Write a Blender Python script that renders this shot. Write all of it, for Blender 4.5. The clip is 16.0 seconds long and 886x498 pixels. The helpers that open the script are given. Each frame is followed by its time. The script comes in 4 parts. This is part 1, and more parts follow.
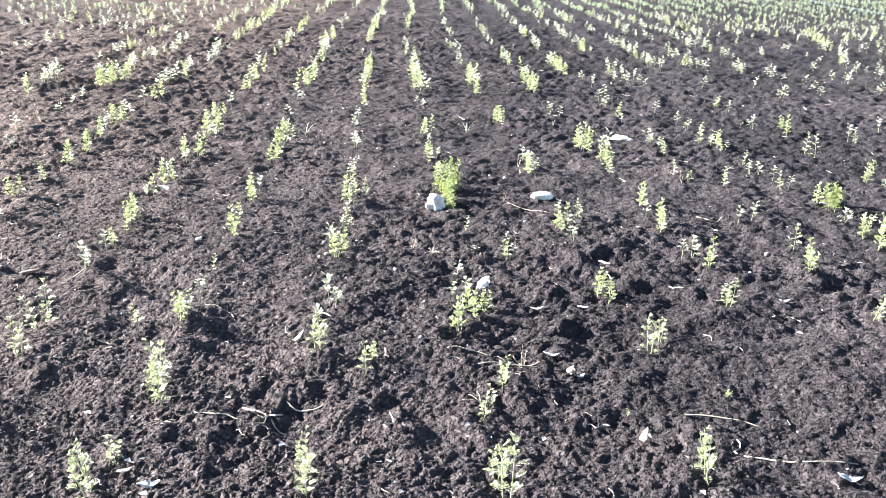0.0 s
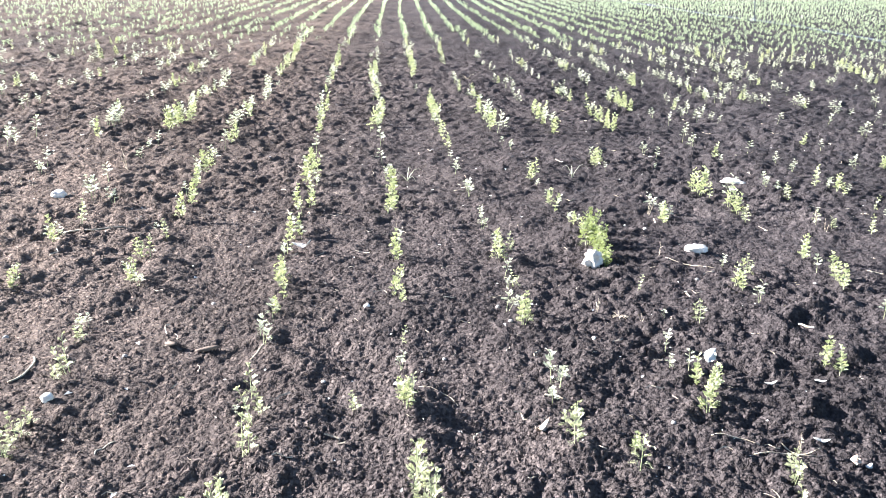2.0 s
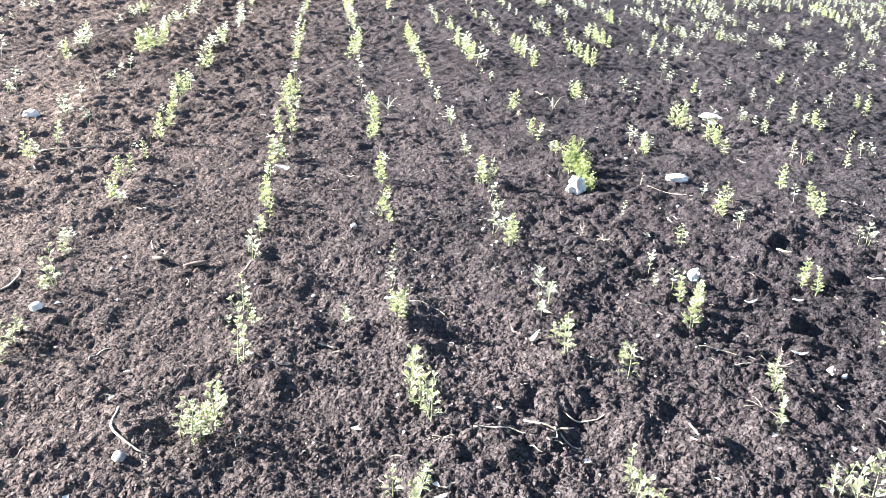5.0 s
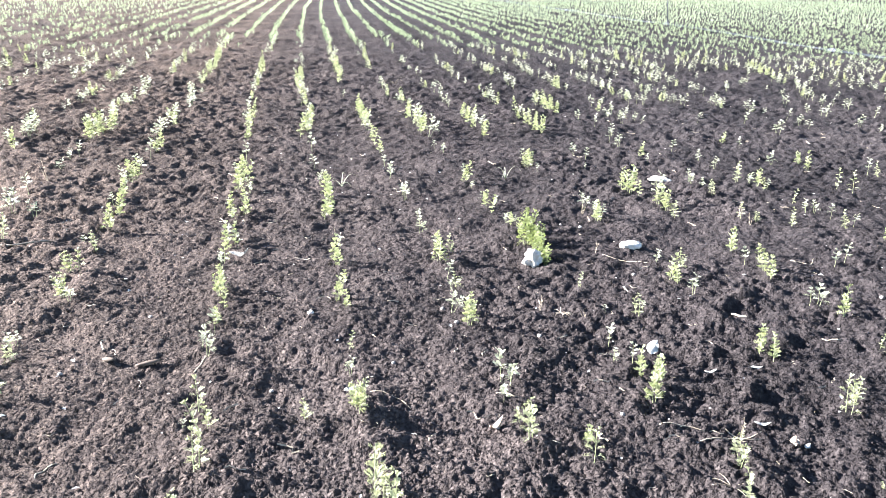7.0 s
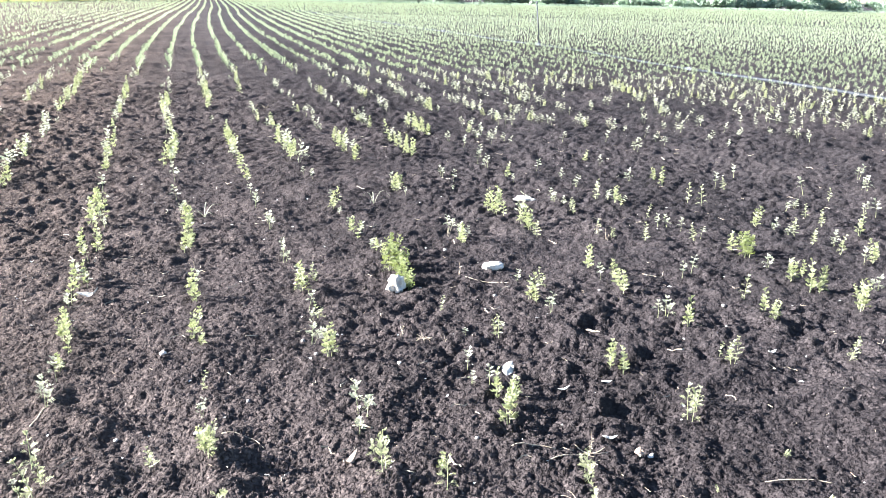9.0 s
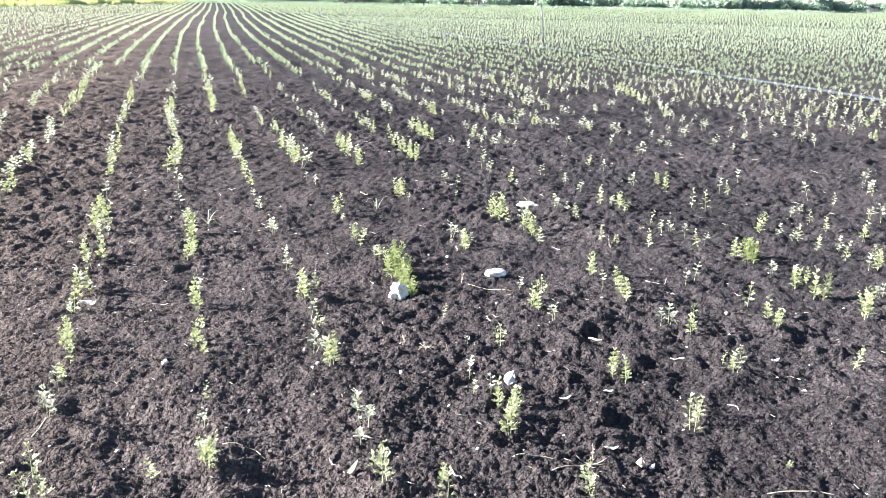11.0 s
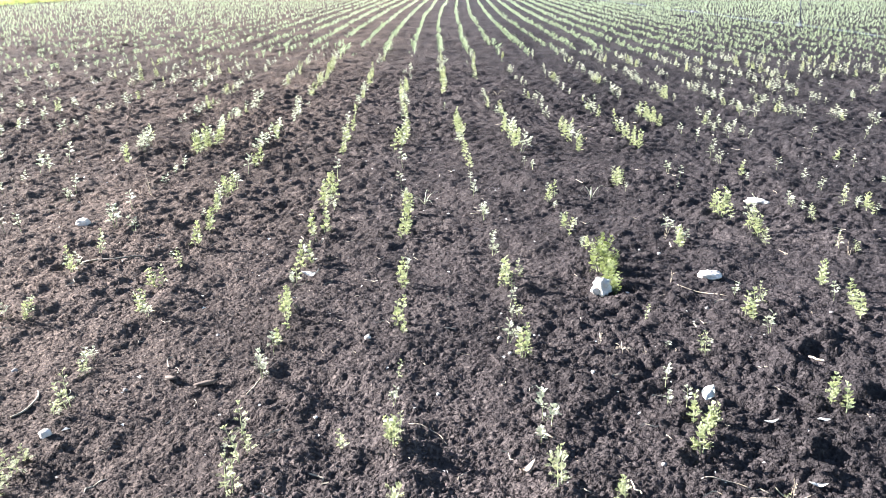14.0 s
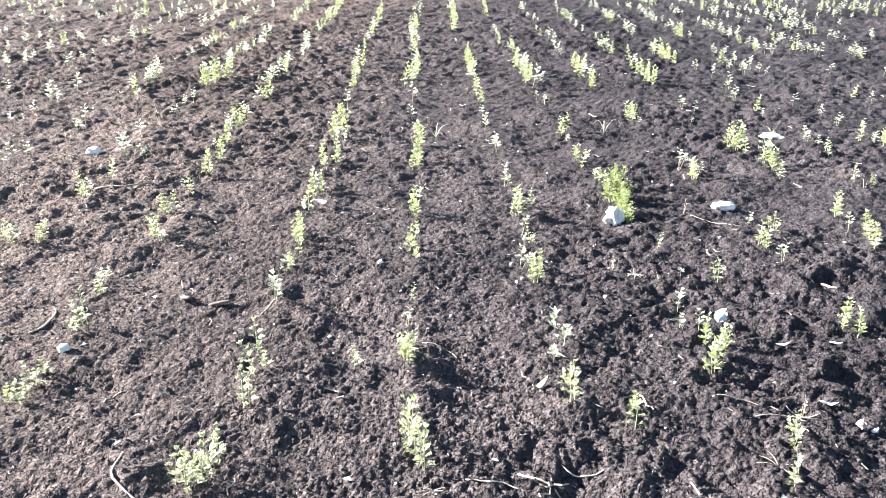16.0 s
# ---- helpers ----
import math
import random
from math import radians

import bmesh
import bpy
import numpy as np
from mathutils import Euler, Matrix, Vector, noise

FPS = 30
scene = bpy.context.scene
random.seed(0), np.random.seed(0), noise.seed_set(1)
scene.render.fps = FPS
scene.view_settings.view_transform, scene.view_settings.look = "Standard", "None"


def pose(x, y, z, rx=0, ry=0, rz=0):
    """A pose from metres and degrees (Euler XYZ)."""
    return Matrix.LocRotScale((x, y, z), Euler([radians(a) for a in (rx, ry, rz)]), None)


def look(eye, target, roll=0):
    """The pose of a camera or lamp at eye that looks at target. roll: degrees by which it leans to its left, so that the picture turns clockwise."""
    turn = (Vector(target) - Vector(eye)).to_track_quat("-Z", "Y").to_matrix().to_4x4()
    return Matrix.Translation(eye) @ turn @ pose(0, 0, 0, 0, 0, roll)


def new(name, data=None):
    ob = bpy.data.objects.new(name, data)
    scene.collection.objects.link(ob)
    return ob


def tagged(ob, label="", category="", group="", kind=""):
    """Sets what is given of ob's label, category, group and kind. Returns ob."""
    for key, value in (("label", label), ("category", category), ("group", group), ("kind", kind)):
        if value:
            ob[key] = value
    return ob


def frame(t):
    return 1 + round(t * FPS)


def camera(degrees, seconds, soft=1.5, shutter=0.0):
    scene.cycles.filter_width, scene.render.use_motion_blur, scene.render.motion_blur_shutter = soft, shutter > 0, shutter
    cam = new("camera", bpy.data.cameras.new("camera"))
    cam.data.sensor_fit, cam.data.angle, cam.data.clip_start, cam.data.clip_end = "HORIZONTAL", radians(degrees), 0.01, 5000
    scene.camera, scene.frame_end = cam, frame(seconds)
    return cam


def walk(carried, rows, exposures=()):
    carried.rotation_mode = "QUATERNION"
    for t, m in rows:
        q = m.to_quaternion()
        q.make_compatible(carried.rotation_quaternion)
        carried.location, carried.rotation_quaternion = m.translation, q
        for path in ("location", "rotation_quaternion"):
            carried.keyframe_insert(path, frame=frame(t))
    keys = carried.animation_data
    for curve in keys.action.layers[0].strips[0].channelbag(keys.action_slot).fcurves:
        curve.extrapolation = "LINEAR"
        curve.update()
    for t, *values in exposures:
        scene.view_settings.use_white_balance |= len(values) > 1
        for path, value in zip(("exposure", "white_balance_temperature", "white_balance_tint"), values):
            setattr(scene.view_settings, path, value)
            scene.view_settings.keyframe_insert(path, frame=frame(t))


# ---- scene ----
cam = camera(58.9, 16.0, soft=0.35)
PATH = [
    (0, (0.642, -0.302, 1.103), (0.695, 1.553, 0.356), 1.2),
    (0.5, (0.425, -0.258, 1.121), (0.397, 1.602, 0.386), 1.0),
    (1, (0.223, -0.145, 1.112), (0.118, 1.703, 0.353), 0.3),
    (1.5, (0.053, -0.053, 1.15), (-0.043, 1.809, 0.426), 0.9),
    (2, (-0.065, -0.049, 1.147), (0.044, 1.826, 0.46), 1.1),
    (2.5, (-0.13, -0.07, 1.136), (0.005, 1.822, 0.5), 2.3),
    (3, (-0.136, -0.084, 1.1), (0.01, 1.784, 0.401), 1.9),
    (3.5, (-0.128, -0.094, 1.071), (0.076, 1.736, 0.289), 2.4),
    (3.7, (-0.129, -0.096, 1.066), (0.088, 1.714, 0.244), 2.4),
    (5.8, (-0.139, -0.066, 1.097), (0.036, 1.763, 0.307), 2.9),
    (6, (-0.14, -0.061, 1.107), (0.033, 1.778, 0.341), 2.5),
    (6.5, (-0.132, -0.056, 1.119), (0.087, 1.797, 0.401), 1.7),
    (7, (-0.12, -0.046, 1.138), (0.174, 1.815, 0.467), 1.2),
    (7.5, (-0.109, -0.045, 1.156), (0.178, 1.817, 0.485), 1.0),
    (8, (-0.086, -0.057, 1.167), (0.203, 1.813, 0.518), 1.0),
    (8.5, (-0.045, -0.061, 1.164), (0.376, 1.784, 0.519), 1.2),
    (9, (-0.007, -0.061, 1.171), (0.559, 1.754, 0.551), 1.4),
    (9.2, (-0.004, -0.059, 1.173), (0.573, 1.752, 0.549), 1.4),
    (11.3, (0.013, -0.055, 1.204), (0.552, 1.771, 0.592), 1.1),
    (11.5, (0.036, -0.041, 1.214), (0.466, 1.815, 0.604), 0.7),
    (12, (0.107, -0.017, 1.229), (0.344, 1.887, 0.663), 1.6),
    (12.5, (0.136, -0.015, 1.234), (0.281, 1.889, 0.637), 0.9),
    (13, (0.13, -0.016, 1.229), (0.228, 1.885, 0.616), 0.2),
    (13.5, (0.118, -0.018, 1.228), (0.163, 1.879, 0.597), -0.3),
    (14, (0.096, -0.024, 1.22), (0.085, 1.862, 0.553), -0.5),
    (14.5, (0.075, -0.031, 1.211), (0.009, 1.838, 0.5), -0.5),
    (15, (0.077, -0.036, 1.171), (0.044, 1.818, 0.423), 0.1),
    (15.5, (0.077, -0.037, 1.157), (0.044, 1.803, 0.374), -0.5),
    (16, (0.074, -0.045, 1.15), (0.046, 1.791, 0.357), -0.2),
]
# how the picture brightens and darkens on the way: seconds, stops
EXPOSURE = [(0.0, 3.44), (0.5, 3.53), (1.0, 3.55), (2.0, 3.36), (3.0, 3.16), (3.7, 3.39), (5.8, 3.50), (6.0, 3.52), (7.0, 3.37), (8.0, 3.29), (9.0, 3.27), (11.5, 3.12), (12.5, 3.07), (14.0, 3.09), (15.0, 3.36), (16.0, 3.49)]
walk(cam, [(t, look(eye, target, roll)) for t, eye, target, roll in PATH],
     [(t, e, 5720, 13) for t, e in EXPOSURE])

# ---- daylight: low sun from the side of the rows, pale sky ----
SUN_DIR = Vector((-0.80, 0.22, 0.34)).normalized()
world = bpy.data.worlds.new("sky")
scene.world = world
world.use_nodes = True
wn = world.node_tree
sky = wn.nodes.new("ShaderNodeTexSky")
sky.sky_type = "NISHITA"
sky.sun_disc = False
sky.altitude = 200
sky.sun_elevation = math.asin(SUN_DIR.z)
sky.sun_rotation = math.atan2(SUN_DIR.x, SUN_DIR.y) % (2 * math.pi)
sky.air_density, sky.dust_density = 1.0, 0.6
wn.links.new(sky.outputs[0], wn.nodes["Background"].inputs[0])
wn.nodes["Background"].inputs[1].default_value = 0.036
sun_data = bpy.data.lights.new("sun", "SUN")
sun_data.energy, sun_data.angle, sun_data.color = 5.0, radians(0.6), (1.0, 0.95, 0.88)
new("sun", sun_data).matrix_world = look(SUN_DIR * 60, (0, 0, 0))

# ---- materials ----


def material(name, rough=0.9, spec=0.2):
    m = bpy.data.materials.new(name)
    m.use_nodes = True
    b = m.node_tree.nodes["Principled BSDF"]
    b.inputs["Roughness"].default_value = rough
    b.inputs["Specular IOR Level"].default_value = spec
    return m, m.node_tree, b


def ramp(nt, fac, stops):
    r = nt.nodes.new("ShaderNodeValToRGB")
    while len(r.color_ramp.elements) < len(stops):
        r.color_ramp.elements.new(0.5)
    for e, (p, c) in zip(r.color_ramp.elements, stops):
        e.position, e.color = p, (*c, 1)
    nt.links.new(fac, r.inputs[0])
    return r.outputs[0]


def blend(nt, kind, fac, a, b):
    n = nt.nodes.new("ShaderNodeMix")
    n.data_type, n.blend_type = "RGBA", kind
    for sock, v in ((n.inputs[0], fac), (n.inputs[6], a), (n.inputs[7], b)):
        if isinstance(v, (int, float)):
            sock.default_value = v
        elif isinstance(v, tuple):
            sock.default_value = (*v, 1)
        else:
            nt.links.new(v, sock)
    return n.outputs[2]


def coords(nt, stretch=(1, 1, 1)):
    tc = nt.nodes.new("ShaderNodeTexCoord")
    mp = nt.nodes.new("ShaderNodeMapping")
    mp.inputs["Scale"].default_value = stretch
    nt.links.new(tc.outputs["Object"], mp.inputs[0])
    return mp.outputs[0]


def tex(nt, kind, co, scale, detail=4.0, rough=0.6):
    n = nt.nodes.new("ShaderNodeTexNoise" if kind == "noise" else "ShaderNodeTexVoronoi")
    n.inputs["Scale"].default_value = scale
    if kind == "noise":
        n.inputs["Detail"].default_value, n.inputs["Roughness"].default_value = detail, rough
    nt.links.new(co, n.inputs["Vector"])
    return n


def bump(nt, b, height, strength, distance, before=None):
    n = nt.nodes.new("ShaderNodeBump")
    n.inputs["Strength"].default_value, n.inputs["Distance"].default_value = strength, distance
    nt.links.new(height, n.inputs["Height"])
    if before is not None:
        nt.links.new(before, n.inputs["Normal"])
    if b is not None:
        nt.links.new(n.outputs[0], b.inputs["Normal"])
    return n.outputs[0]


def soil_material():
    """Dark brown crumbling earth: paler dry crust in patches, damp dark earth between, every crumb a little different."""
    m, nt, b = material("tilled_soil", 0.95, 0.08)
    co = coords(nt)
    patch = tex(nt, "noise", co, 0.9, 4, 0.6)
    fine = tex(nt, "noise", co, 34, 5, 0.65)
    warp = blend(nt, "LINEAR_LIGHT", 0.012, co, tex(nt, "noise", co, 60, 3).outputs["Color"])
    clump = tex(nt, "voronoi", warp, 62)
    crumb = tex(nt, "voronoi", warp, 130)
    grit = tex(nt, "noise", co, 330, 3, 0.6)
    big = ramp(nt, patch.outputs[0], [(0.36, (0.0400, 0.0338, 0.0320)), (0.5, (0.0540, 0.0450, 0.0418)), (0.66, (0.0745, 0.0613, 0.0556))])
    small = ramp(nt, fine.outputs[0], [(0.36, (0.82, 0.81, 0.82)), (0.5, (1.0, 0.99, 0.99)), (0.66, (1.22, 1.20, 1.18))])
    col = blend(nt, "MULTIPLY", 1.0, big, small)
    split = nt.nodes.new("ShaderNodeSeparateColor")
    nt.links.new(crumb.outputs["Color"], split.inputs[0])
    bits = ramp(nt, split.outputs[0], [(0.0, (0.68, 0.67, 0.68)), (0.7, (1.0, 0.99, 0.98)), (1.0, (1.7, 1.67, 1.62))])
    col = blend(nt, "MULTIPLY", 1.0, col, bits)
    # the trodden headland has dried to a paler crust; the fall in brightness towards the sprinkler line is light
    # balance put into the colour
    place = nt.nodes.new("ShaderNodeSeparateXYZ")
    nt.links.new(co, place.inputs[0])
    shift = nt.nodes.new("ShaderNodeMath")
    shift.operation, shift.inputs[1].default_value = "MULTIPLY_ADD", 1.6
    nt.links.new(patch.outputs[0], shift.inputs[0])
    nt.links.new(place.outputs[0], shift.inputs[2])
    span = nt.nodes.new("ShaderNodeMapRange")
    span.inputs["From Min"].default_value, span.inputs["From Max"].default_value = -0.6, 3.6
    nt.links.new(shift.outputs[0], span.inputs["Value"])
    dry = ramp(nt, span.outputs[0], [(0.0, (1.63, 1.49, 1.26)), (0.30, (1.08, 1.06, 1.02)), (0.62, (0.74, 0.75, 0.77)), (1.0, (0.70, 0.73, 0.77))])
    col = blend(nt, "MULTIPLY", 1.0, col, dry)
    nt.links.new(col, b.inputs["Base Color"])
    clump.feature = "DISTANCE_TO_EDGE"
    n1 = bump(nt, None, ramp(nt, clump.outputs["Distance"], [(0.0, (0, 0, 0)), (0.16, (0.8, 0.8, 0.8)), (0.5, (1, 1, 1))]), 1.0, 0.006)
    n2 = bump(nt, None, crumb.outputs["Distance"], 1.0, -0.0036, n1)
    bump(nt, b, grit.outputs[0], 0.35, 0.0012, n2)
    return m


def leaf_material(name, low, high, glow, rough=0.55):
    """Leaf with light passing through it; low and high: range of its colour from plant to plant."""
    m, nt, b = material(name, rough, 0.35)
    info = nt.nodes.new("ShaderNodeObjectInfo")
    geo = nt.nodes.new("ShaderNodeNewGeometry")
    add = nt.nodes.new("ShaderNodeMath")
    add.operation = "ADD"
    nt.links.new(info.outputs["Random"], add.inputs[0])
    nt.links.new(geo.outputs["Random Per Island"], add.inputs[1])
    half = nt.nodes.new("ShaderNodeMath")
    half.operation = "MULTIPLY"
    half.inputs[1].default_value = 0.5
    nt.links.new(add.outputs[0], half.inputs[0])
    col = ramp(nt, half.outputs[0], [(0.1, low), (0.9, high)])
    nt.links.new(col, b.inputs["Base Color"])
    tr = nt.nodes.new("ShaderNodeBsdfTranslucent")
    nt.links.new(blend(nt, "MULTIPLY", 1.0, col, glow), tr.inputs[0])
    mix = nt.nodes.new("ShaderNodeMixShader")
    mix.inputs[0].default_value = 0.48
    out = nt.nodes["Material Output"]
    nt.links.new(b.outputs[0], mix.inputs[1])
    nt.links.new(tr.outputs[0], mix.inputs[2])
    nt.links.new(mix.outputs[0], out.inputs[0])
    return m


def plain(name, a, c, scale, rough=0.8, relief=0.003, spec=0.3):
    """Two mottled colours with a fine relief."""
    m, nt, b = material(name, rough, spec)
    co = coords(nt)
    n = tex(nt, "noise", co, scale, 6, 0.65)
    nt.links.new(ramp(nt, n.outputs[0], [(0.35, a), (0.65, c)]), b.inputs["Base Color"])
    n2 = tex(nt, "noise", co, scale * 6, 3)
    bump(nt, b, n2.outputs[0], 0.6, relief)
    return m


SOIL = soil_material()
LEAF_GREEN = leaf_material("leaf_green", (0.318, 0.334, 0.172), (0.425, 0.440, 0.258), (1.0, 1.02, 0.84))
LEAF_RICH = leaf_material("leaf_rich", (0.231, 0.259, 0.105), (0.329, 0.35, 0.175), (1.0, 1.05, 0.7))
LEAF_PALE = leaf_material("leaf_pale", (0.350, 0.354, 0.255), (0.470, 0.470, 0.360), (1.0, 1.02, 0.92), 0.45)
LEAF_FIELD = leaf_material("leaf_field", (0.250, 0.288, 0.168), (0.345, 0.385, 0.250), (1.0, 1.03, 0.88))
LEAF_DULL = leaf_material("leaf_dull", (0.330, 0.335, 0.200), (0.445, 0.447, 0.295), (1.0, 1.02, 0.86))
STEM = plain("stem_green", (0.17, 0.19, 0.09), (0.27, 0.28, 0.15), 60, 0.6, 0.0006)
STRAW = plain("dry_straw", (0.22, 0.175, 0.12), (0.40, 0.335, 0.245), 40, 0.75, 0.001)
STONE = plain("pale_stone", (0.52, 0.455, 0.375), (0.72, 0.655, 0.565), 22, 0.8, 0.004)
PEBBLE = plain("grey_stone", (0.17, 0.15, 0.13), (0.31, 0.28, 0.25), 30, 0.8, 0.003)
DRY_LEAF = plain("dry_leaf", (0.26, 0.18, 0.125), (0.46, 0.37, 0.28), 30, 0.7, 0.001)
WHITE_LEAF = plain("bleached_leaf", (0.42, 0.395, 0.34), (0.60, 0.575, 0.52), 30, 0.7, 0.001)
HUSK = plain("brown_husk", (0.07, 0.047, 0.033), (0.17, 0.125, 0.09), 35, 0.8, 0.002)
PIPE = plain("grey_pipe", (0.016, 0.018, 0.02), (0.03, 0.033, 0.036), 3, 0.7, 0.0006, 0.25)
PIPE.node_tree.nodes["Principled BSDF"].inputs["Metallic"].default_value = 0.0
PIPE.node_tree.nodes["Principled BSDF"].inputs["Roughness"].default_value = 0.6
PIPE_DARK = plain("dark_fitting", (0.03, 0.035, 0.04), (0.07, 0.075, 0.08), 10, 0.5, 0.001, 0.5)
STEEL = plain("galvanised_steel", (0.14, 0.145, 0.15), (0.26, 0.27, 0.27), 30, 0.5, 0.0005, 0.5)
BARK = plain("bark", (0.13, 0.11, 0.095), (0.24, 0.21, 0.19), 6, 0.9, 0.02)
# distance haze is put into CROWN's bluish and HEDGE's pale leaf colour
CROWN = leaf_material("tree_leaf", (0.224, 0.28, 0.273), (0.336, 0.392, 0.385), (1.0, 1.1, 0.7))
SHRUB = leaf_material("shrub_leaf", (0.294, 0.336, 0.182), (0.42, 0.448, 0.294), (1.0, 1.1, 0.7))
HEDGE = leaf_material("hazed_hedge_leaf", (0.21, 0.266, 0.189), (0.322, 0.378, 0.287), (1.0, 1.1, 0.85))
GOLD = leaf_material("golden_grass", (0.364, 0.385, 0.168), (0.49, 0.49, 0.266), (1.05, 1.08, 0.65))

# ---- soil relief ----


def hashed(ix, iy, s):
    with np.errstate(over="ignore"):
        h = ix.astype(np.uint32) * np.uint32(374761393) + iy.astype(np.uint32) * np.uint32(668265263) + np.uint32(s * 974711 + 12345)
        h = (h ^ (h >> np.uint32(13))) * np.uint32(1274126177)
        h = (h ^ (h >> np.uint32(16))) * np.uint32(2246822519)
        h = h ^ (h >> np.uint32(15))
    return h.astype(np.float64) / 4294967296.0


def cells(v):
    return np.floor(v).astype(np.int64)


def value_noise(x, y, s):
    ix, iy = cells(x), cells(y)
    u, v = x - ix, y - iy
    u, v = u * u * (3 - 2 * u), v * v * (3 - 2 * v)
    a, b = hashed(ix, iy, s), hashed(ix + 1, iy, s)
    c, d = hashed(ix, iy + 1, s), hashed(ix + 1, iy + 1, s)
    return (a * (1 - u) + b * u) * (1 - v) + (c * (1 - u) + d * u) * v


def fractal(x, y, s, octaves=4):
    total, amp = np.zeros_like(x), 0.5
    for k in range(octaves):
        total += amp * (value_noise(x, y, s + k) - 0.5)
        x, y, amp = x * 2.03 + 7.1, y * 2.03 + 3.7, amp * 0.55
    return total


def clods(x, y, s, share, radius):
    """Round lumps strewn over unit cells: heights from 0 to 1."""
    ix, iy = cells(x), cells(y)
    best = np.zeros_like(x)
    for dx in (-1, 0, 1):
        for dy in (-1, 0, 1):
            cx, cy = ix + dx, iy + dy
            on = hashed(cx, cy, s + 3) < share
            size = radius * (0.5 + 0.8 * hashed(cx, cy, s + 4))
            px, py = cx + hashed(cx, cy, s), cy + hashed(cx, cy, s + 1)
            turn = hashed(cx, cy, s + 5) * 3.1416
            ex, ey = x - px, y - py
            fx = (ex * np.cos(turn) + ey * np.sin(turn)) * (0.75 + 0.3 * hashed(cx, cy, s + 6))
            fy = (-ex * np.sin(turn) + ey * np.cos(turn)) * 1.2
            d = (fx * fx + fy * fy) / (size * size)
            best = np.maximum(best, on * np.clip(1 - d, 0, 1) ** 0.40 * (0.35 + 0.65 * size / radius))
    return best


# trodden or dug hollows: x, y, half length, half width, turn in degrees, depth
HOLLOWS = [
    (-0.23, 2.06, 0.17, 0.05, -30, 0.028), (-0.32, 1.86, 0.13, 0.05, -8, 0.02), (-0.59, 1.67, 0.09, 0.05, 20, 0.012), (0.19, 1.60, 0.15, 0.06, -30, 0.03),
    (0.84, 1.69, 0.09, 0.05, 10, 0.014), (1.24, 2.14, 0.1, 0.06, 15, 0.026), (0.83, 2.83, 0.07, 0.035, 8, 0.045), (1.01, 3.29, 0.09, 0.05, 0, 0.022),
    (-0.05, 1.68, 0.06, 0.04, 0, 0.02), (-0.30, 4.35, 0.12, 0.07, 0, 0.02), (1.34, 2.27, 0.08, 0.05, 10, 0.03), (2.14, 2.07, 0.12, 0.06, 5, 0.03),
    (1.62, 1.75, 0.14, 0.05, 5, 0.026), (1.20, 1.72, 0.1, 0.05, 0, 0.024), (0.16, 1.74, 0.12, 0.06, -20, 0.026), (0.64, 1.33, 0.08, 0.05, 0, 0.02),
]


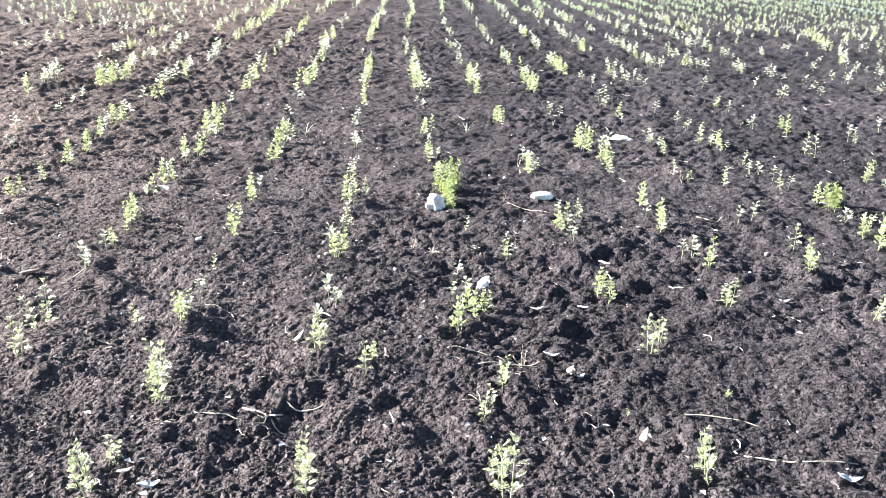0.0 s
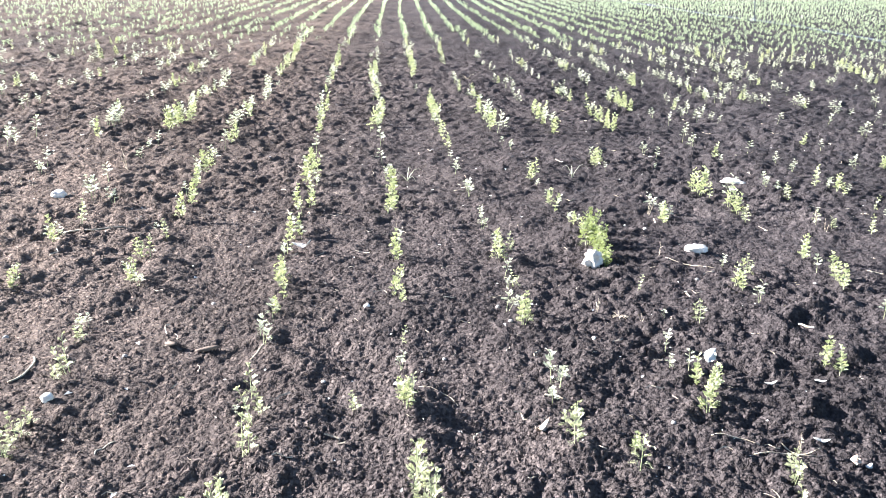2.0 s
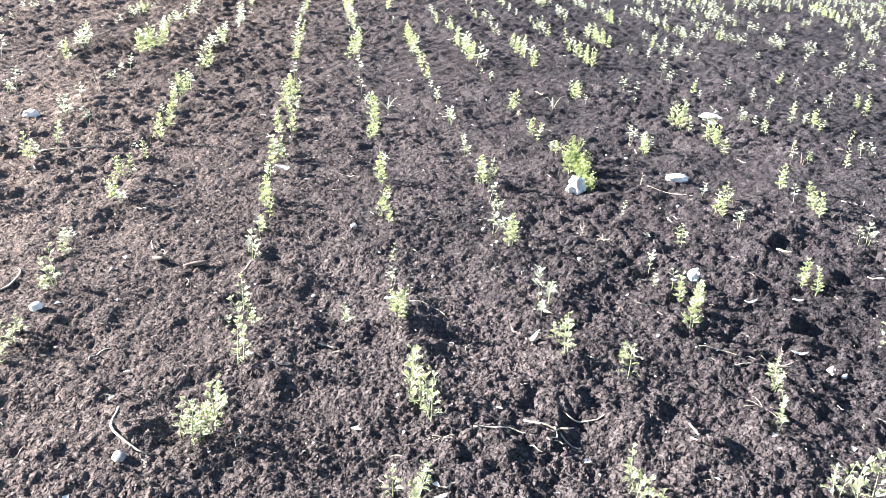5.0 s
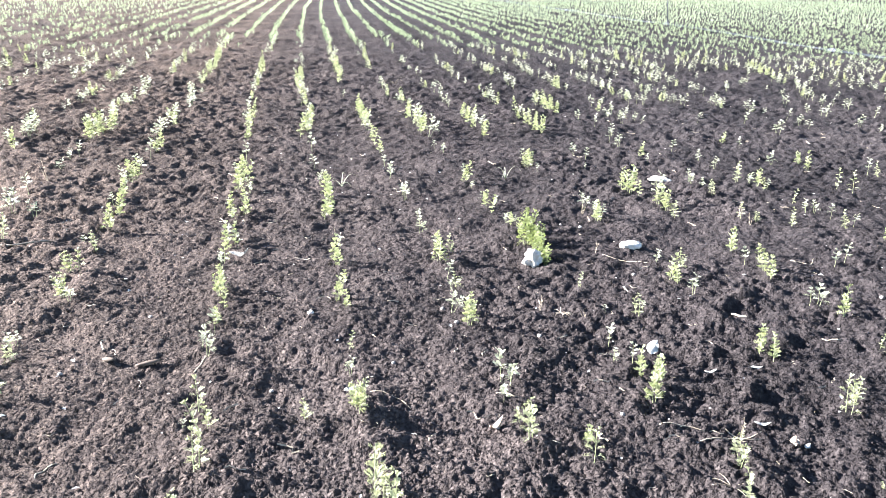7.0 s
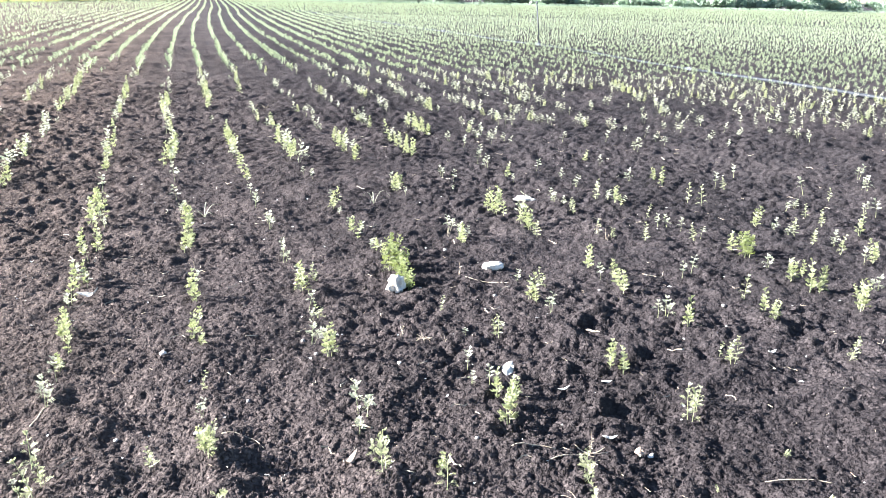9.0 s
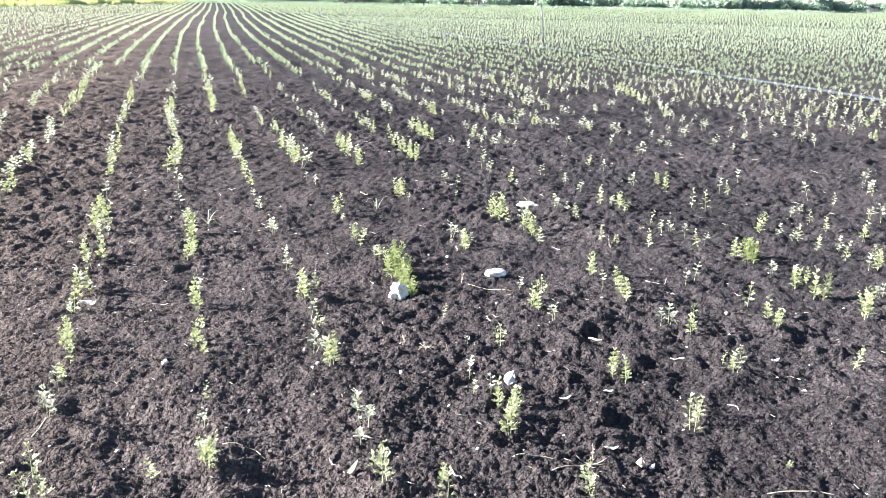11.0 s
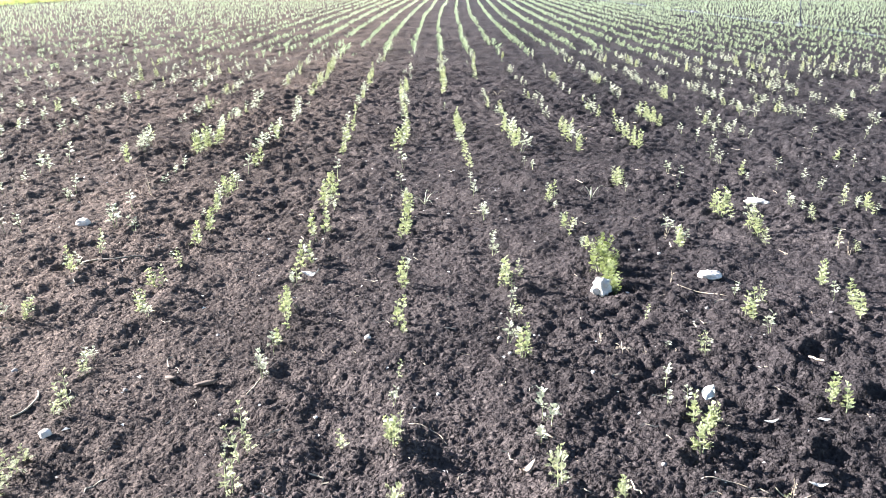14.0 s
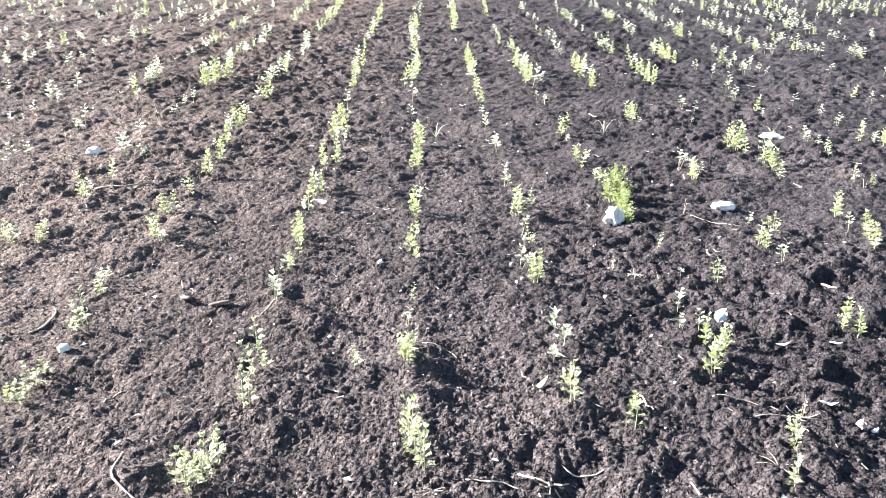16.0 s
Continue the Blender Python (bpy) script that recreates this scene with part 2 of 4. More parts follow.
def soil_height(x, y):
    x, y = np.asarray(x, float), np.asarray(y, float)
    r = np.hypot(x, y)
    h = 0.02 + 0.035 / (1 + np.exp(np.clip((x + 0.9) / 0.25, -40, 40))) * np.clip((12 - r) / 6, 0, 1)
    fade = np.clip((60 - r) / 40, 0, 1)
    away = np.clip((r - 3.5) / 4, 0, 1)
    h = h + fade * (0.022 * fractal(x * 0.9, y * 0.9, 11) + 0.056 * fractal(x * 3.1, y * 3.1, 21))
    h = h + np.clip((60 - r) / 30, 0, 1) * (0.029 + 0.008 * away) * fractal(x * 8.5, y * 8.5, 26, 4)
    wx = x + 0.020 * fractal(x * 24, y * 24, 31, 3) + 0.010 * fractal(x * 70, y * 70, 33, 2)
    wy = y + 0.020 * fractal(x * 24 + 50, y * 24, 41, 3) + 0.010 * fractal(x * 70 + 50, y * 70, 43, 2)
    # the headland on one side is trodden flat, the drilled ground is rougher
    trodden = 1 / (1 + np.exp(np.clip((x + 0.35 + 0.25 * (y - 1.5)) / 0.18, -40, 40))) * np.clip((3.2 - y) / 1.2, 0, 1)
    rough = np.clip(0.66 + 3.4 * fractal(x * 1.3 + 9, y * 1.3, 51, 3), 0.38, 1.4) * (1 - 0.75 * trodden) * (1 + 0.15 * np.clip(x - 0.2, 0, 1))
    near = np.clip((70 - r) / 40, 0, 1)
    h = h + near * np.maximum(np.minimum(rough, 1.1), away) * (0.010 + 0.002 * away + 0.012 * np.clip((r - 9) / 4, 0, 1)) * clods(wx * 7, wy * 7, 61, 0.30, 0.46)
    # the finest crumbs only where the mesh is fine enough for them
    side = np.abs(np.degrees(np.arctan2(x - 0.2, y + 0.3)) - 7)
    tilth = np.clip((50 - side) / 3, 0, 1)
    h = h + near * (0.12 + 0.88 * tilth) * np.maximum(rough, away) * (0.0085 + 0.0035 * away) * clods(wx * 16, wy * 16, 71, 0.5, 0.55)
    near = np.clip((30 - r) / 14, 0, 1) * tilth
    h = h + near * (0.35 + 0.55 * rough + 1.4 * away) * 0.0056 * clods(wx * 34, wy * 34, 81, 0.80, 0.60)
    h = h + np.clip((14 - r) / 4, 0, 1) * tilth * away * 0.007 * clods(wx * 23, wy * 23, 76, 0.55, 0.55)
    near = np.clip((12 - r) / 6, 0, 1) * tilth
    h = h + near * (1 - 0.4 * trodden) * 0.0044 * clods(wx * 80 + 0.5 * wy, wy * 80, 86, 0.9, 0.60)
    h = h + near * 0.0019 * clods(wx * 160, wy * 160, 96, 0.9, 0.60)
    h = h + near * 0.006 * fractal(x * 45, y * 45, 91, 3)
    for hx, hy, a, b, turn, depth in HOLLOWS:
        c, s = math.cos(radians(turn)), math.sin(radians(turn))
        u, v = ((x - hx) * c + (y - hy) * s) / (1.3 * a), (-(x - hx) * s + (y - hy) * c) / (1.3 * b)
        d = u * u + v * v
        # steep on the side towards the headland, running out on the other
        h = h - 0.62 * depth * np.exp(-d * d * 0.9) * np.clip(1 - 0.45 * u, 0.3, 1.6) + depth * 0.3 * np.exp(-((np.sqrt(d) - 1.45) ** 2) * 6) * np.clip(0.6 - 0.5 * u, 0, 1.4)
    return h


def ground_at(x, y):
    return float(soil_height([x], [y])[0])


def mesh_from(name, verts, faces, mat, smooth=True):
    """One mesh from arrays of corners and faces with the same number of sides."""
    verts, faces = np.asarray(verts, np.float32), np.asarray(faces, np.int32)
    me = bpy.data.meshes.new(name)
    n, k = faces.shape
    me.vertices.add(len(verts))
    me.vertices.foreach_set("co", verts.ravel())
    me.loops.add(n * k)
    me.loops.foreach_set("vertex_index", faces.ravel())
    me.polygons.add(n)
    me.polygons.foreach_set("loop_start", np.arange(0, n * k, k, dtype=np.int32))
    me.polygons.foreach_set("use_smooth", np.full(n, smooth, dtype=bool))
    me.update(calc_edges=True)
    me.materials.append(mat)
    return me


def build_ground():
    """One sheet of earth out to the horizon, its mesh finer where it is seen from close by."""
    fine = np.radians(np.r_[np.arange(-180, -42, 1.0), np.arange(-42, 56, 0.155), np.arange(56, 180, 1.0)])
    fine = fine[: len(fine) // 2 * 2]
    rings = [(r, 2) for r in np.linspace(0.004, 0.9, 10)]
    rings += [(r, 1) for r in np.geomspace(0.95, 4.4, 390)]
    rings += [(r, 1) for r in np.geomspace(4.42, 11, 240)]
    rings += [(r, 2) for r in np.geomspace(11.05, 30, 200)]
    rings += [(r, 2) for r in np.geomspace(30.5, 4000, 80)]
    verts, tris, before, start = [], [], None, 0
    for r, step in rings:
        a = fine[::step]
        verts.append(np.c_[0.2 + r * np.sin(a), -0.3 + r * np.cos(a)])
        now = start + np.arange(len(a))
        start += len(a)
        if before is not None:
            if len(before) == len(now):
                b2, n2 = np.roll(before, -1), np.roll(now, -1)
                tris += [np.c_[before, b2, n2], np.c_[before, n2, now]]
            else:
                many, few, flip = (before, now, False) if len(before) > len(now) else (now, before, True)
                f0, f1, f2 = many[::2], many[1::2], np.roll(many[::2], -1)
                c0, c1 = few, np.roll(few, -1)
                for t in (np.c_[f0, f1, c0], np.c_[f1, f2, c1], np.c_[f1, c1, c0]):
                    tris.append(t[:, ::-1] if flip else t)
        before = now
    xy = np.concatenate(verts)
    z = soil_height(xy[:, 0], xy[:, 1])
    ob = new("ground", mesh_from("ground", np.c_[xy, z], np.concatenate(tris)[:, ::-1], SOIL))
    return tagged(ob, "dark crumbly tilled soil with clods and hollows", "soil", kind="structure")


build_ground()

# ---- chickpea seedlings ----


def frond(rng, base, way, length, pairs, size, verts, faces):
    """A pinnate leaf: a thin stalk with pairs of folded leaflets and one at its tip."""
    way = way.normalized()
    side = way.cross(Vector((0, 0, 1)))
    side = side.normalized() if side.length > 1e-3 else Vector((1, 0, 0))
    up = side.cross(way).normalized()
    droop = rng.uniform(0.25, 0.75)

    def along(f):
        return base + way * (length * f) - Vector((0, 0, 1)) * (droop * length * f * f)

    def quad(*pts):
        n = len(verts)
        verts.extend(tuple(p) for p in pts)
        faces.append((n, n + 1, n + 2, n + 3))

    quad(base - side * 0.0006, base + side * 0.0006, along(1) + side * 0.0004, along(1) - side * 0.0004)
    for k in range(pairs + 1):
        f = 0.28 + 0.72 * k / pairs
        root = along(f)
        for sgn in ((-1, 1) if k < pairs else (0,)):
            d = (side * sgn * 0.8 + way * (0.75 if sgn else 1.0) + up * rng.uniform(0.0, 0.3)).normalized()
            w = d.cross(up).normalized()
            s = 1.12 * size * rng.uniform(0.8, 1.2) * (0.75 + 0.5 * math.sin(3.0 * f))
            mid = root + d * s * 0.55
            quad(root, mid + w * s * 0.21 + up * s * 0.08, root + d * s, mid - w * s * 0.21 + up * s * 0.08)


def seedling_meshes(kind, seed):
    """Stem and foliage of one plant, about 1 unit = 1 m, 0.14 m tall."""
    rng = random.Random(seed)
    spec = {  # stems, leaves per stem, pairs, leaflet, frond length, spread, rise of the leaves
        "b": (7, 11, 6, 0.0115, 0.042, 0.30, 0.55), "g": (2, 9, 5, 0.0140, 0.038, 0.20, 0.75), "w": (1, 9, 6, 0.0105, 0.046, 0.25, 0.60),
        "p": (1, 6, 4, 0.0180, 0.056, 0.25, 0.30), "d": (2, 3, 3, 0.0060, 0.018, 0.30, 0.55),
    }[kind]
    stems, leaves, pairs, size, length, spread, lift = spec
    low = 0.42 if kind == "p" else 0.14
    stems = max(1, stems + rng.choice((-1, 0, 1, 1)))
    shoots = []
    for k in range(stems):
        sv, sf, lv, lf = [], [], [], []
        turn = rng.uniform(0, 6.283)
        lean = Vector((math.cos(turn), math.sin(turn), 0)) * spread * (0.35 if k == 0 else rng.uniform(0.5, 1.3))
        top = 0.14 * (1.0 if k == 0 else rng.uniform(0.6, 0.95))
        foot = Vector((math.cos(turn), math.sin(turn), 0)) * (0.0 if k == 0 else rng.uniform(0.004, 0.02))
        bend = Vector((rng.uniform(-1, 1), rng.uniform(-1, 1), 0)) * 0.10

        def spine(f):
            return foot + lean * (top * f) + bend * (top * f * f) + Vector((0, 0, top * f - 0.012 * (1 - f)))

        rings = 6
        for i in range(rings):
            f = i / (rings - 1)
            c, rad = spine(f), 0.0021 * (1 - 0.6 * f)
            for q in range(4):
                sv.append((c.x + rad * math.cos(q * 1.571), c.y + rad * math.sin(q * 1.571), c.z))
            if i:
                n = len(sv) - 8
                sf.extend((n + q, n + (q + 1) % 4, n + 4 + (q + 1) % 4, n + 4 + q) for q in range(4))
        for i in range(leaves):
            f = low + (1 - low) * (i + 0.5) / leaves
            a = turn + i * 2.75 + rng.uniform(-0.4, 0.4)
            rise = lift + 1.3 * f * f + rng.uniform(-0.2, 0.25)
            way = Vector((math.cos(a), math.sin(a), rise))
            frond(rng, spine(f), way, length * rng.uniform(0.75, 1.2) * (1.12 - 0.55 * f), pairs, size * (1.08 - 0.3 * f), lv, lf)
        shoots.append(((sv, sf), (lv, lf)))
    return shoots


def joined(lumps):
    """Several (verts, faces) as one."""
    verts, faces = [], []
    for v, f in lumps:
        n = len(verts)
        verts += v
        faces += [tuple(i + n for i in q) for q in f]
    return verts, faces


KINDS = {"b": 3, "g": 6, "w": 4, "p": 6, "d": 4}
LOOKS = {
    "b": (LEAF_RICH, STEM, "dense bright green chickpea seedling in tilled soil"),
    "g": (LEAF_GREEN, STEM, "green chickpea seedling with feathery leaves in soil"),
    "w": (LEAF_DULL, STEM, "open pale green chickpea seedling with small leaflets"),
    "p": (LEAF_PALE, STEM, "small pale chickpea seedling on a thin stem"),
    "d": (STRAW, STRAW, "dried straw-coloured seedling stalk standing in soil"),
}
SHAPES, BAKE = {}, {}
for kk, many in KINDS.items():
    for v in range(many):
        shoots = seedling_meshes(kk, 100 * ord(kk) + v)
        BAKE[kk, v] = (joined([q[0] for q in shoots]), joined([q[1] for q in shoots]))
        SHAPES[kk, v] = [(mesh_from("stem", *st, LOOKS[kk][1]), mesh_from("foliage", *fo, LOOKS[kk][0], False)) for st, fo in shoots]


def seedling(x, y, height, kind, rng):
    v = rng.randrange(KINDS[kind])
    root = new("chickpea_seedling")
    tall = height / 0.14
    wide = 0.88 * tall ** 0.72
    root.matrix_basis = Matrix.LocRotScale((x, y, ground_at(x, y)), Euler((rng.uniform(-0.12, 0.12), rng.uniform(-0.12, 0.12), rng.uniform(0, 6.28))), (wide, wide, tall))
    for st, fo in SHAPES[kind, v]:
        stalk = new("stem", st)
        stalk.parent = root
        new("foliage", fo).parent = stalk
    return tagged(root, LOOKS[kind][2], "seedling", "chickpea seedlings in rows")


# plants that stand close by, row by row: x, y, height, kind
PLANTS_A = [
    (-2.37, 4.18, 0.08, "p"), (-2.40, 4.48, 0.06, "p"), (-2.37, 4.61, 0.13, "p"), (-2.39, 4.76, 0.09, "p"), (-2.37, 5.00, 0.13, "p"), (-1.99, 3.38, 0.06, "p"),
    (-1.98, 3.47, 0.09, "p"), (-1.95, 3.84, 0.07, "d"), (-1.97, 4.09, 0.07, "p"), (-1.98, 4.22, 0.10, "p"), (-2.33, 4.23, 0.11, "d"), (-1.94, 4.90, 0.13, "g"),
    (-2.02, 5.05, 0.08, "p"), (-1.51, 2.51, 0.09, "w"), (-1.54, 2.55, 0.08, "w"), (-1.91, 3.48, 0.09, "p"), (-1.52, 3.60, 0.10, "p"), (-1.89, 3.80, 0.07, "d"),
    (-1.54, 3.89, 0.10, "p"), (-1.53, 4.15, 0.13, "d"), (-1.55, 4.45, 0.06, "p"), (-1.58, 4.72, 0.06, "p"), (-1.54, 4.75, 0.09, "p"), (-1.40, 2.51, 0.07, "g"),
]
PLANTS_B = [
    (-1.48, 2.53, 0.06, "p"), (-1.40, 2.55, 0.06, "g"), (-1.41, 2.58, 0.04, "p"), (-1.46, 3.00, 0.11, "g"), (-1.50, 3.06, 0.06, "p"), (-1.46, 3.06, 0.06, "p"),
    (-1.41, 3.17, 0.10, "w"), (-1.10, 3.19, 0.04, "p"), (-1.50, 3.58, 0.11, "p"), (-1.42, 3.58, 0.08, "p"), (-1.12, 3.75, 0.06, "p"), (-1.11, 3.91, 0.10, "g"),
    (-1.12, 4.04, 0.09, "p"), (-1.14, 4.21, 0.12, "g"), (-1.18, 4.21, 0.07, "p"), (-1.13, 4.30, 0.10, "g"), (-1.13, 4.39, 0.09, "p"), (-1.12, 4.67, 0.12, "p"),
    (-1.13, 4.89, 0.08, "g"), (-1.13, 5.05, 0.13, "g"), (-0.99, 1.55, 0.07, "w"), (-1.02, 1.57, 0.05, "g"), (-1.00, 1.61, 0.05, "w"), (-1.00, 1.64, 0.07, "w"),
]
PLANTS_C = [
    (-0.99, 1.69, 0.05, "w"), (-1.01, 1.89, 0.05, "w"), (-0.99, 1.95, 0.11, "w"), (-1.03, 2.16, 0.07, "w"), (-1.06, 2.22, 0.05, "p"), (-1.05, 2.25, 0.04, "p"),
    (-0.99, 2.56, 0.05, "p"), (-1.02, 2.61, 0.09, "g"), (-1.06, 2.66, 0.05, "p"), (-1.07, 2.85, 0.08, "g"), (-1.03, 2.85, 0.09, "g"), (-1.03, 3.06, 0.08, "w"),
    (-1.04, 3.35, 0.11, "g"), (-1.06, 3.60, 0.12, "g"), (-0.49, 1.27, 0.11, "w"), (-0.52, 1.29, 0.09, "w"), (-0.45, 1.32, 0.13, "w"), (-0.45, 1.38, 0.09, "w"),
    (-0.44, 1.56, 0.11, "w"), (-0.44, 1.69, 0.11, "w"), (-0.43, 1.73, 0.07, "w"), (-0.49, 1.73, 0.03, "p"), (-0.46, 1.80, 0.10, "w"), (-0.48, 2.12, 0.08, "p"),
]
PLANTS_D = [
    (-0.50, 2.18, 0.05, "p"), (-0.48, 2.31, 0.08, "p"), (-0.48, 2.38, 0.06, "g"), (-0.47, 2.48, 0.07, "g"), (-0.50, 2.59, 0.08, "g"), (-0.49, 2.65, 0.09, "g"),
    (-0.52, 2.89, 0.07, "p"), (-0.52, 2.95, 0.10, "g"), (-0.48, 3.10, 0.07, "p"), (-0.53, 3.12, 0.11, "g"), (-0.50, 3.15, 0.09, "g"), (-0.53, 3.17, 0.08, "p"),
    (-0.52, 3.46, 0.06, "p"), (-0.55, 3.56, 0.12, "g"), (-0.50, 3.58, 0.12, "g"), (-0.57, 3.63, 0.06, "p"), (-0.52, 3.79, 0.08, "g"), (-0.50, 3.95, 0.07, "p"),
    (-0.56, 4.01, 0.13, "g"), (-0.52, 4.10, 0.14, "g"), (-0.55, 4.18, 0.14, "g"), (-0.62, 4.38, 0.05, "p"), (-0.57, 4.49, 0.07, "g"), (-0.57, 4.64, 0.11, "p"),
]
PLANTS_E = [
    (-0.03, 1.02, 0.12, "w"), (-0.08, 1.10, 0.08, "w"), (-0.03, 1.11, 0.07, "w"), (0.01, 1.34, 0.13, "w"), (-0.01, 1.39, 0.09, "w"), (-0.03, 1.44, 0.13, "w"),
    (-0.05, 1.73, 0.08, "g"), (-0.19, 1.75, 0.06, "w"), (-0.03, 1.77, 0.07, "w"), (-0.07, 1.79, 0.05, "g"), (-0.06, 1.99, 0.05, "p"), (-0.06, 2.13, 0.06, "w"),
    (-0.06, 2.44, 0.06, "g"), (-0.08, 2.52, 0.10, "g"), (-0.07, 2.57, 0.09, "g"), (-0.07, 2.86, 0.10, "g"), (-0.09, 2.91, 0.11, "g"), (-0.07, 2.99, 0.08, "p"),
    (-0.08, 3.28, 0.05, "d"), (-0.12, 3.52, 0.09, "g"), (-0.10, 3.56, 0.07, "g"), (-0.11, 3.63, 0.14, "g"), (-0.11, 3.89, 0.13, "g"), (-0.10, 4.08, 0.07, "g"),
]
PLANTS_F = [
    (-0.14, 4.13, 0.07, "p"), (-0.17, 4.43, 0.09, "p"), (-0.19, 4.90, 0.11, "p"), (-0.17, 5.04, 0.06, "p"), (0.41, 1.00, 0.08, "w"), (0.39, 1.07, 0.07, "w"),
    (0.40, 1.12, 0.08, "w"), (0.50, 1.48, 0.10, "w"), (0.51, 1.56, 0.05, "g"), (0.37, 1.57, 0.11, "w"), (0.37, 1.66, 0.06, "w"), (0.34, 1.76, 0.05, "p"),
    (0.38, 1.85, 0.07, "p"), (0.36, 1.88, 0.10, "p"), (0.34, 2.27, 0.10, "g"), (0.36, 2.36, 0.08, "g"), (0.61, 2.37, 0.06, "d"), (0.30, 2.39, 0.08, "p"),
    (0.33, 2.58, 0.04, "p"), (0.35, 2.61, 0.06, "w"), (0.33, 2.69, 0.07, "p"), (0.35, 2.85, 0.06, "g"), (0.33, 2.88, 0.11, "g"), (0.35, 2.99, 0.09, "g"),
]
PLANTS_G = [
    (0.39, 3.01, 0.08, "w"), (0.33, 3.02, 0.06, "p"), (0.30, 3.29, 0.07, "p"), (0.31, 3.36, 0.07, "p"), (0.31, 3.49, 0.04, "p"), (0.28, 3.76, 0.09, "p"),
    (0.28, 3.85, 0.06, "p"), (0.24, 4.18, 0.09, "p"), (0.24, 4.54, 0.07, "p"), (0.64, 4.83, 0.06, "p"), (0.60, 4.96, 0.06, "p"), (0.24, 4.96, 0.11, "g"),
    (0.22, 5.14, 0.12, "g"), (0.83, 1.01, 0.15, "w"), (0.81, 1.07, 0.08, "w"), (0.80, 1.30, 0.06, "w"), (0.82, 1.33, 0.06, "w"), (0.85, 1.43, 0.07, "w"),
    (0.87, 1.47, 0.06, "w"), (0.92, 1.55, 0.07, "d"), (0.76, 1.73, 0.12, "g"), (0.80, 1.82, 0.09, "g"), (0.84, 1.89, 0.07, "g"), (0.79, 1.91, 0.09, "g"),
]
PLANTS_H = [
    (0.78, 1.95, 0.06, "p"), (0.74, 2.00, 0.04, "p"), (0.76, 2.10, 0.07, "p"), (0.75, 2.31, 0.03, "d"), (0.95, 2.32, 0.08, "w"), (0.83, 2.33, 0.03, "p"),
    (0.98, 2.36, 0.04, "p"), (0.81, 2.57, 0.06, "w"), (0.75, 2.84, 0.09, "b"), (0.99, 2.90, 0.06, "d"), (0.75, 2.92, 0.10, "b"), (0.75, 2.99, 0.10, "b"),
    (0.73, 3.05, 0.12, "b"), (0.79, 3.07, 0.08, "b"), (0.73, 3.14, 0.08, "g"), (0.77, 3.18, 0.11, "b"), (0.72, 3.30, 0.06, "g"), (0.75, 3.34, 0.03, "p"),
    (0.71, 3.35, 0.05, "p"), (0.67, 3.49, 0.09, "g"), (0.67, 3.60, 0.08, "g"), (0.71, 3.62, 0.05, "p"), (0.67, 3.67, 0.06, "p"), (0.67, 4.00, 0.04, "p"),
]
PLANTS_I = [
    (0.65, 4.07, 0.09, "g"), (0.69, 4.17, 0.09, "g"), (0.65, 4.17, 0.07, "p"), (1.26, 1.08, 0.12, "w"), (1.26, 1.11, 0.07, "w"), (1.15, 1.32, 0.02, "g"),
    (1.43, 1.41, 0.02, "g"), (1.29, 1.66, 0.11, "w"), (1.33, 1.68, 0.08, "w"), (1.24, 1.95, 0.09, "g"), (1.21, 1.99, 0.09, "g"), (1.23, 2.01, 0.06, "g"),
    (1.21, 2.44, 0.07, "p"), (1.18, 2.52, 0.07, "g"), (1.16, 2.55, 0.09, "g"), (1.22, 2.62, 0.09, "g"), (1.27, 2.70, 0.07, "w"), (1.20, 2.76, 0.05, "p"),
    (1.15, 3.34, 0.10, "g"), (1.15, 3.40, 0.07, "p"), (1.19, 3.40, 0.06, "p"), (1.11, 3.46, 0.07, "d"), (1.15, 3.56, 0.08, "p"), (1.50, 3.92, 0.12, "g"),
]
PLANTS_J = [
    (1.11, 4.28, 0.05, "p"), (1.42, 4.36, 0.04, "p"), (1.10, 4.45, 0.11, "g"), (1.09, 4.50, 0.07, "g"), (1.13, 4.51, 0.09, "g"), (1.49, 4.55, 0.07, "p"),
    (1.10, 4.66, 0.06, "p"), (1.45, 4.69, 0.07, "p"), (1.60, 1.87, 0.09, "w"), (1.61, 1.91, 0.05, "g"), (1.60, 1.95, 0.05, "w"), (1.65, 2.20, 0.11, "g"),
    (1.58, 2.30, 0.06, "p"), (1.62, 2.31, 0.08, "p"), (1.57, 2.54, 0.10, "g"), (1.60, 2.64, 0.09, "g"), (1.92, 2.66, 0.07, "p"), (1.56, 2.72, 0.07, "p"),
    (1.63, 2.74, 0.08, "g"), (1.57, 2.85, 0.10, "g"), (1.85, 3.21, 0.06, "d"), (1.89, 3.23, 0.06, "w"), (1.83, 3.26, 0.08, "w"), (1.84, 3.30, 0.06, "d"),
]
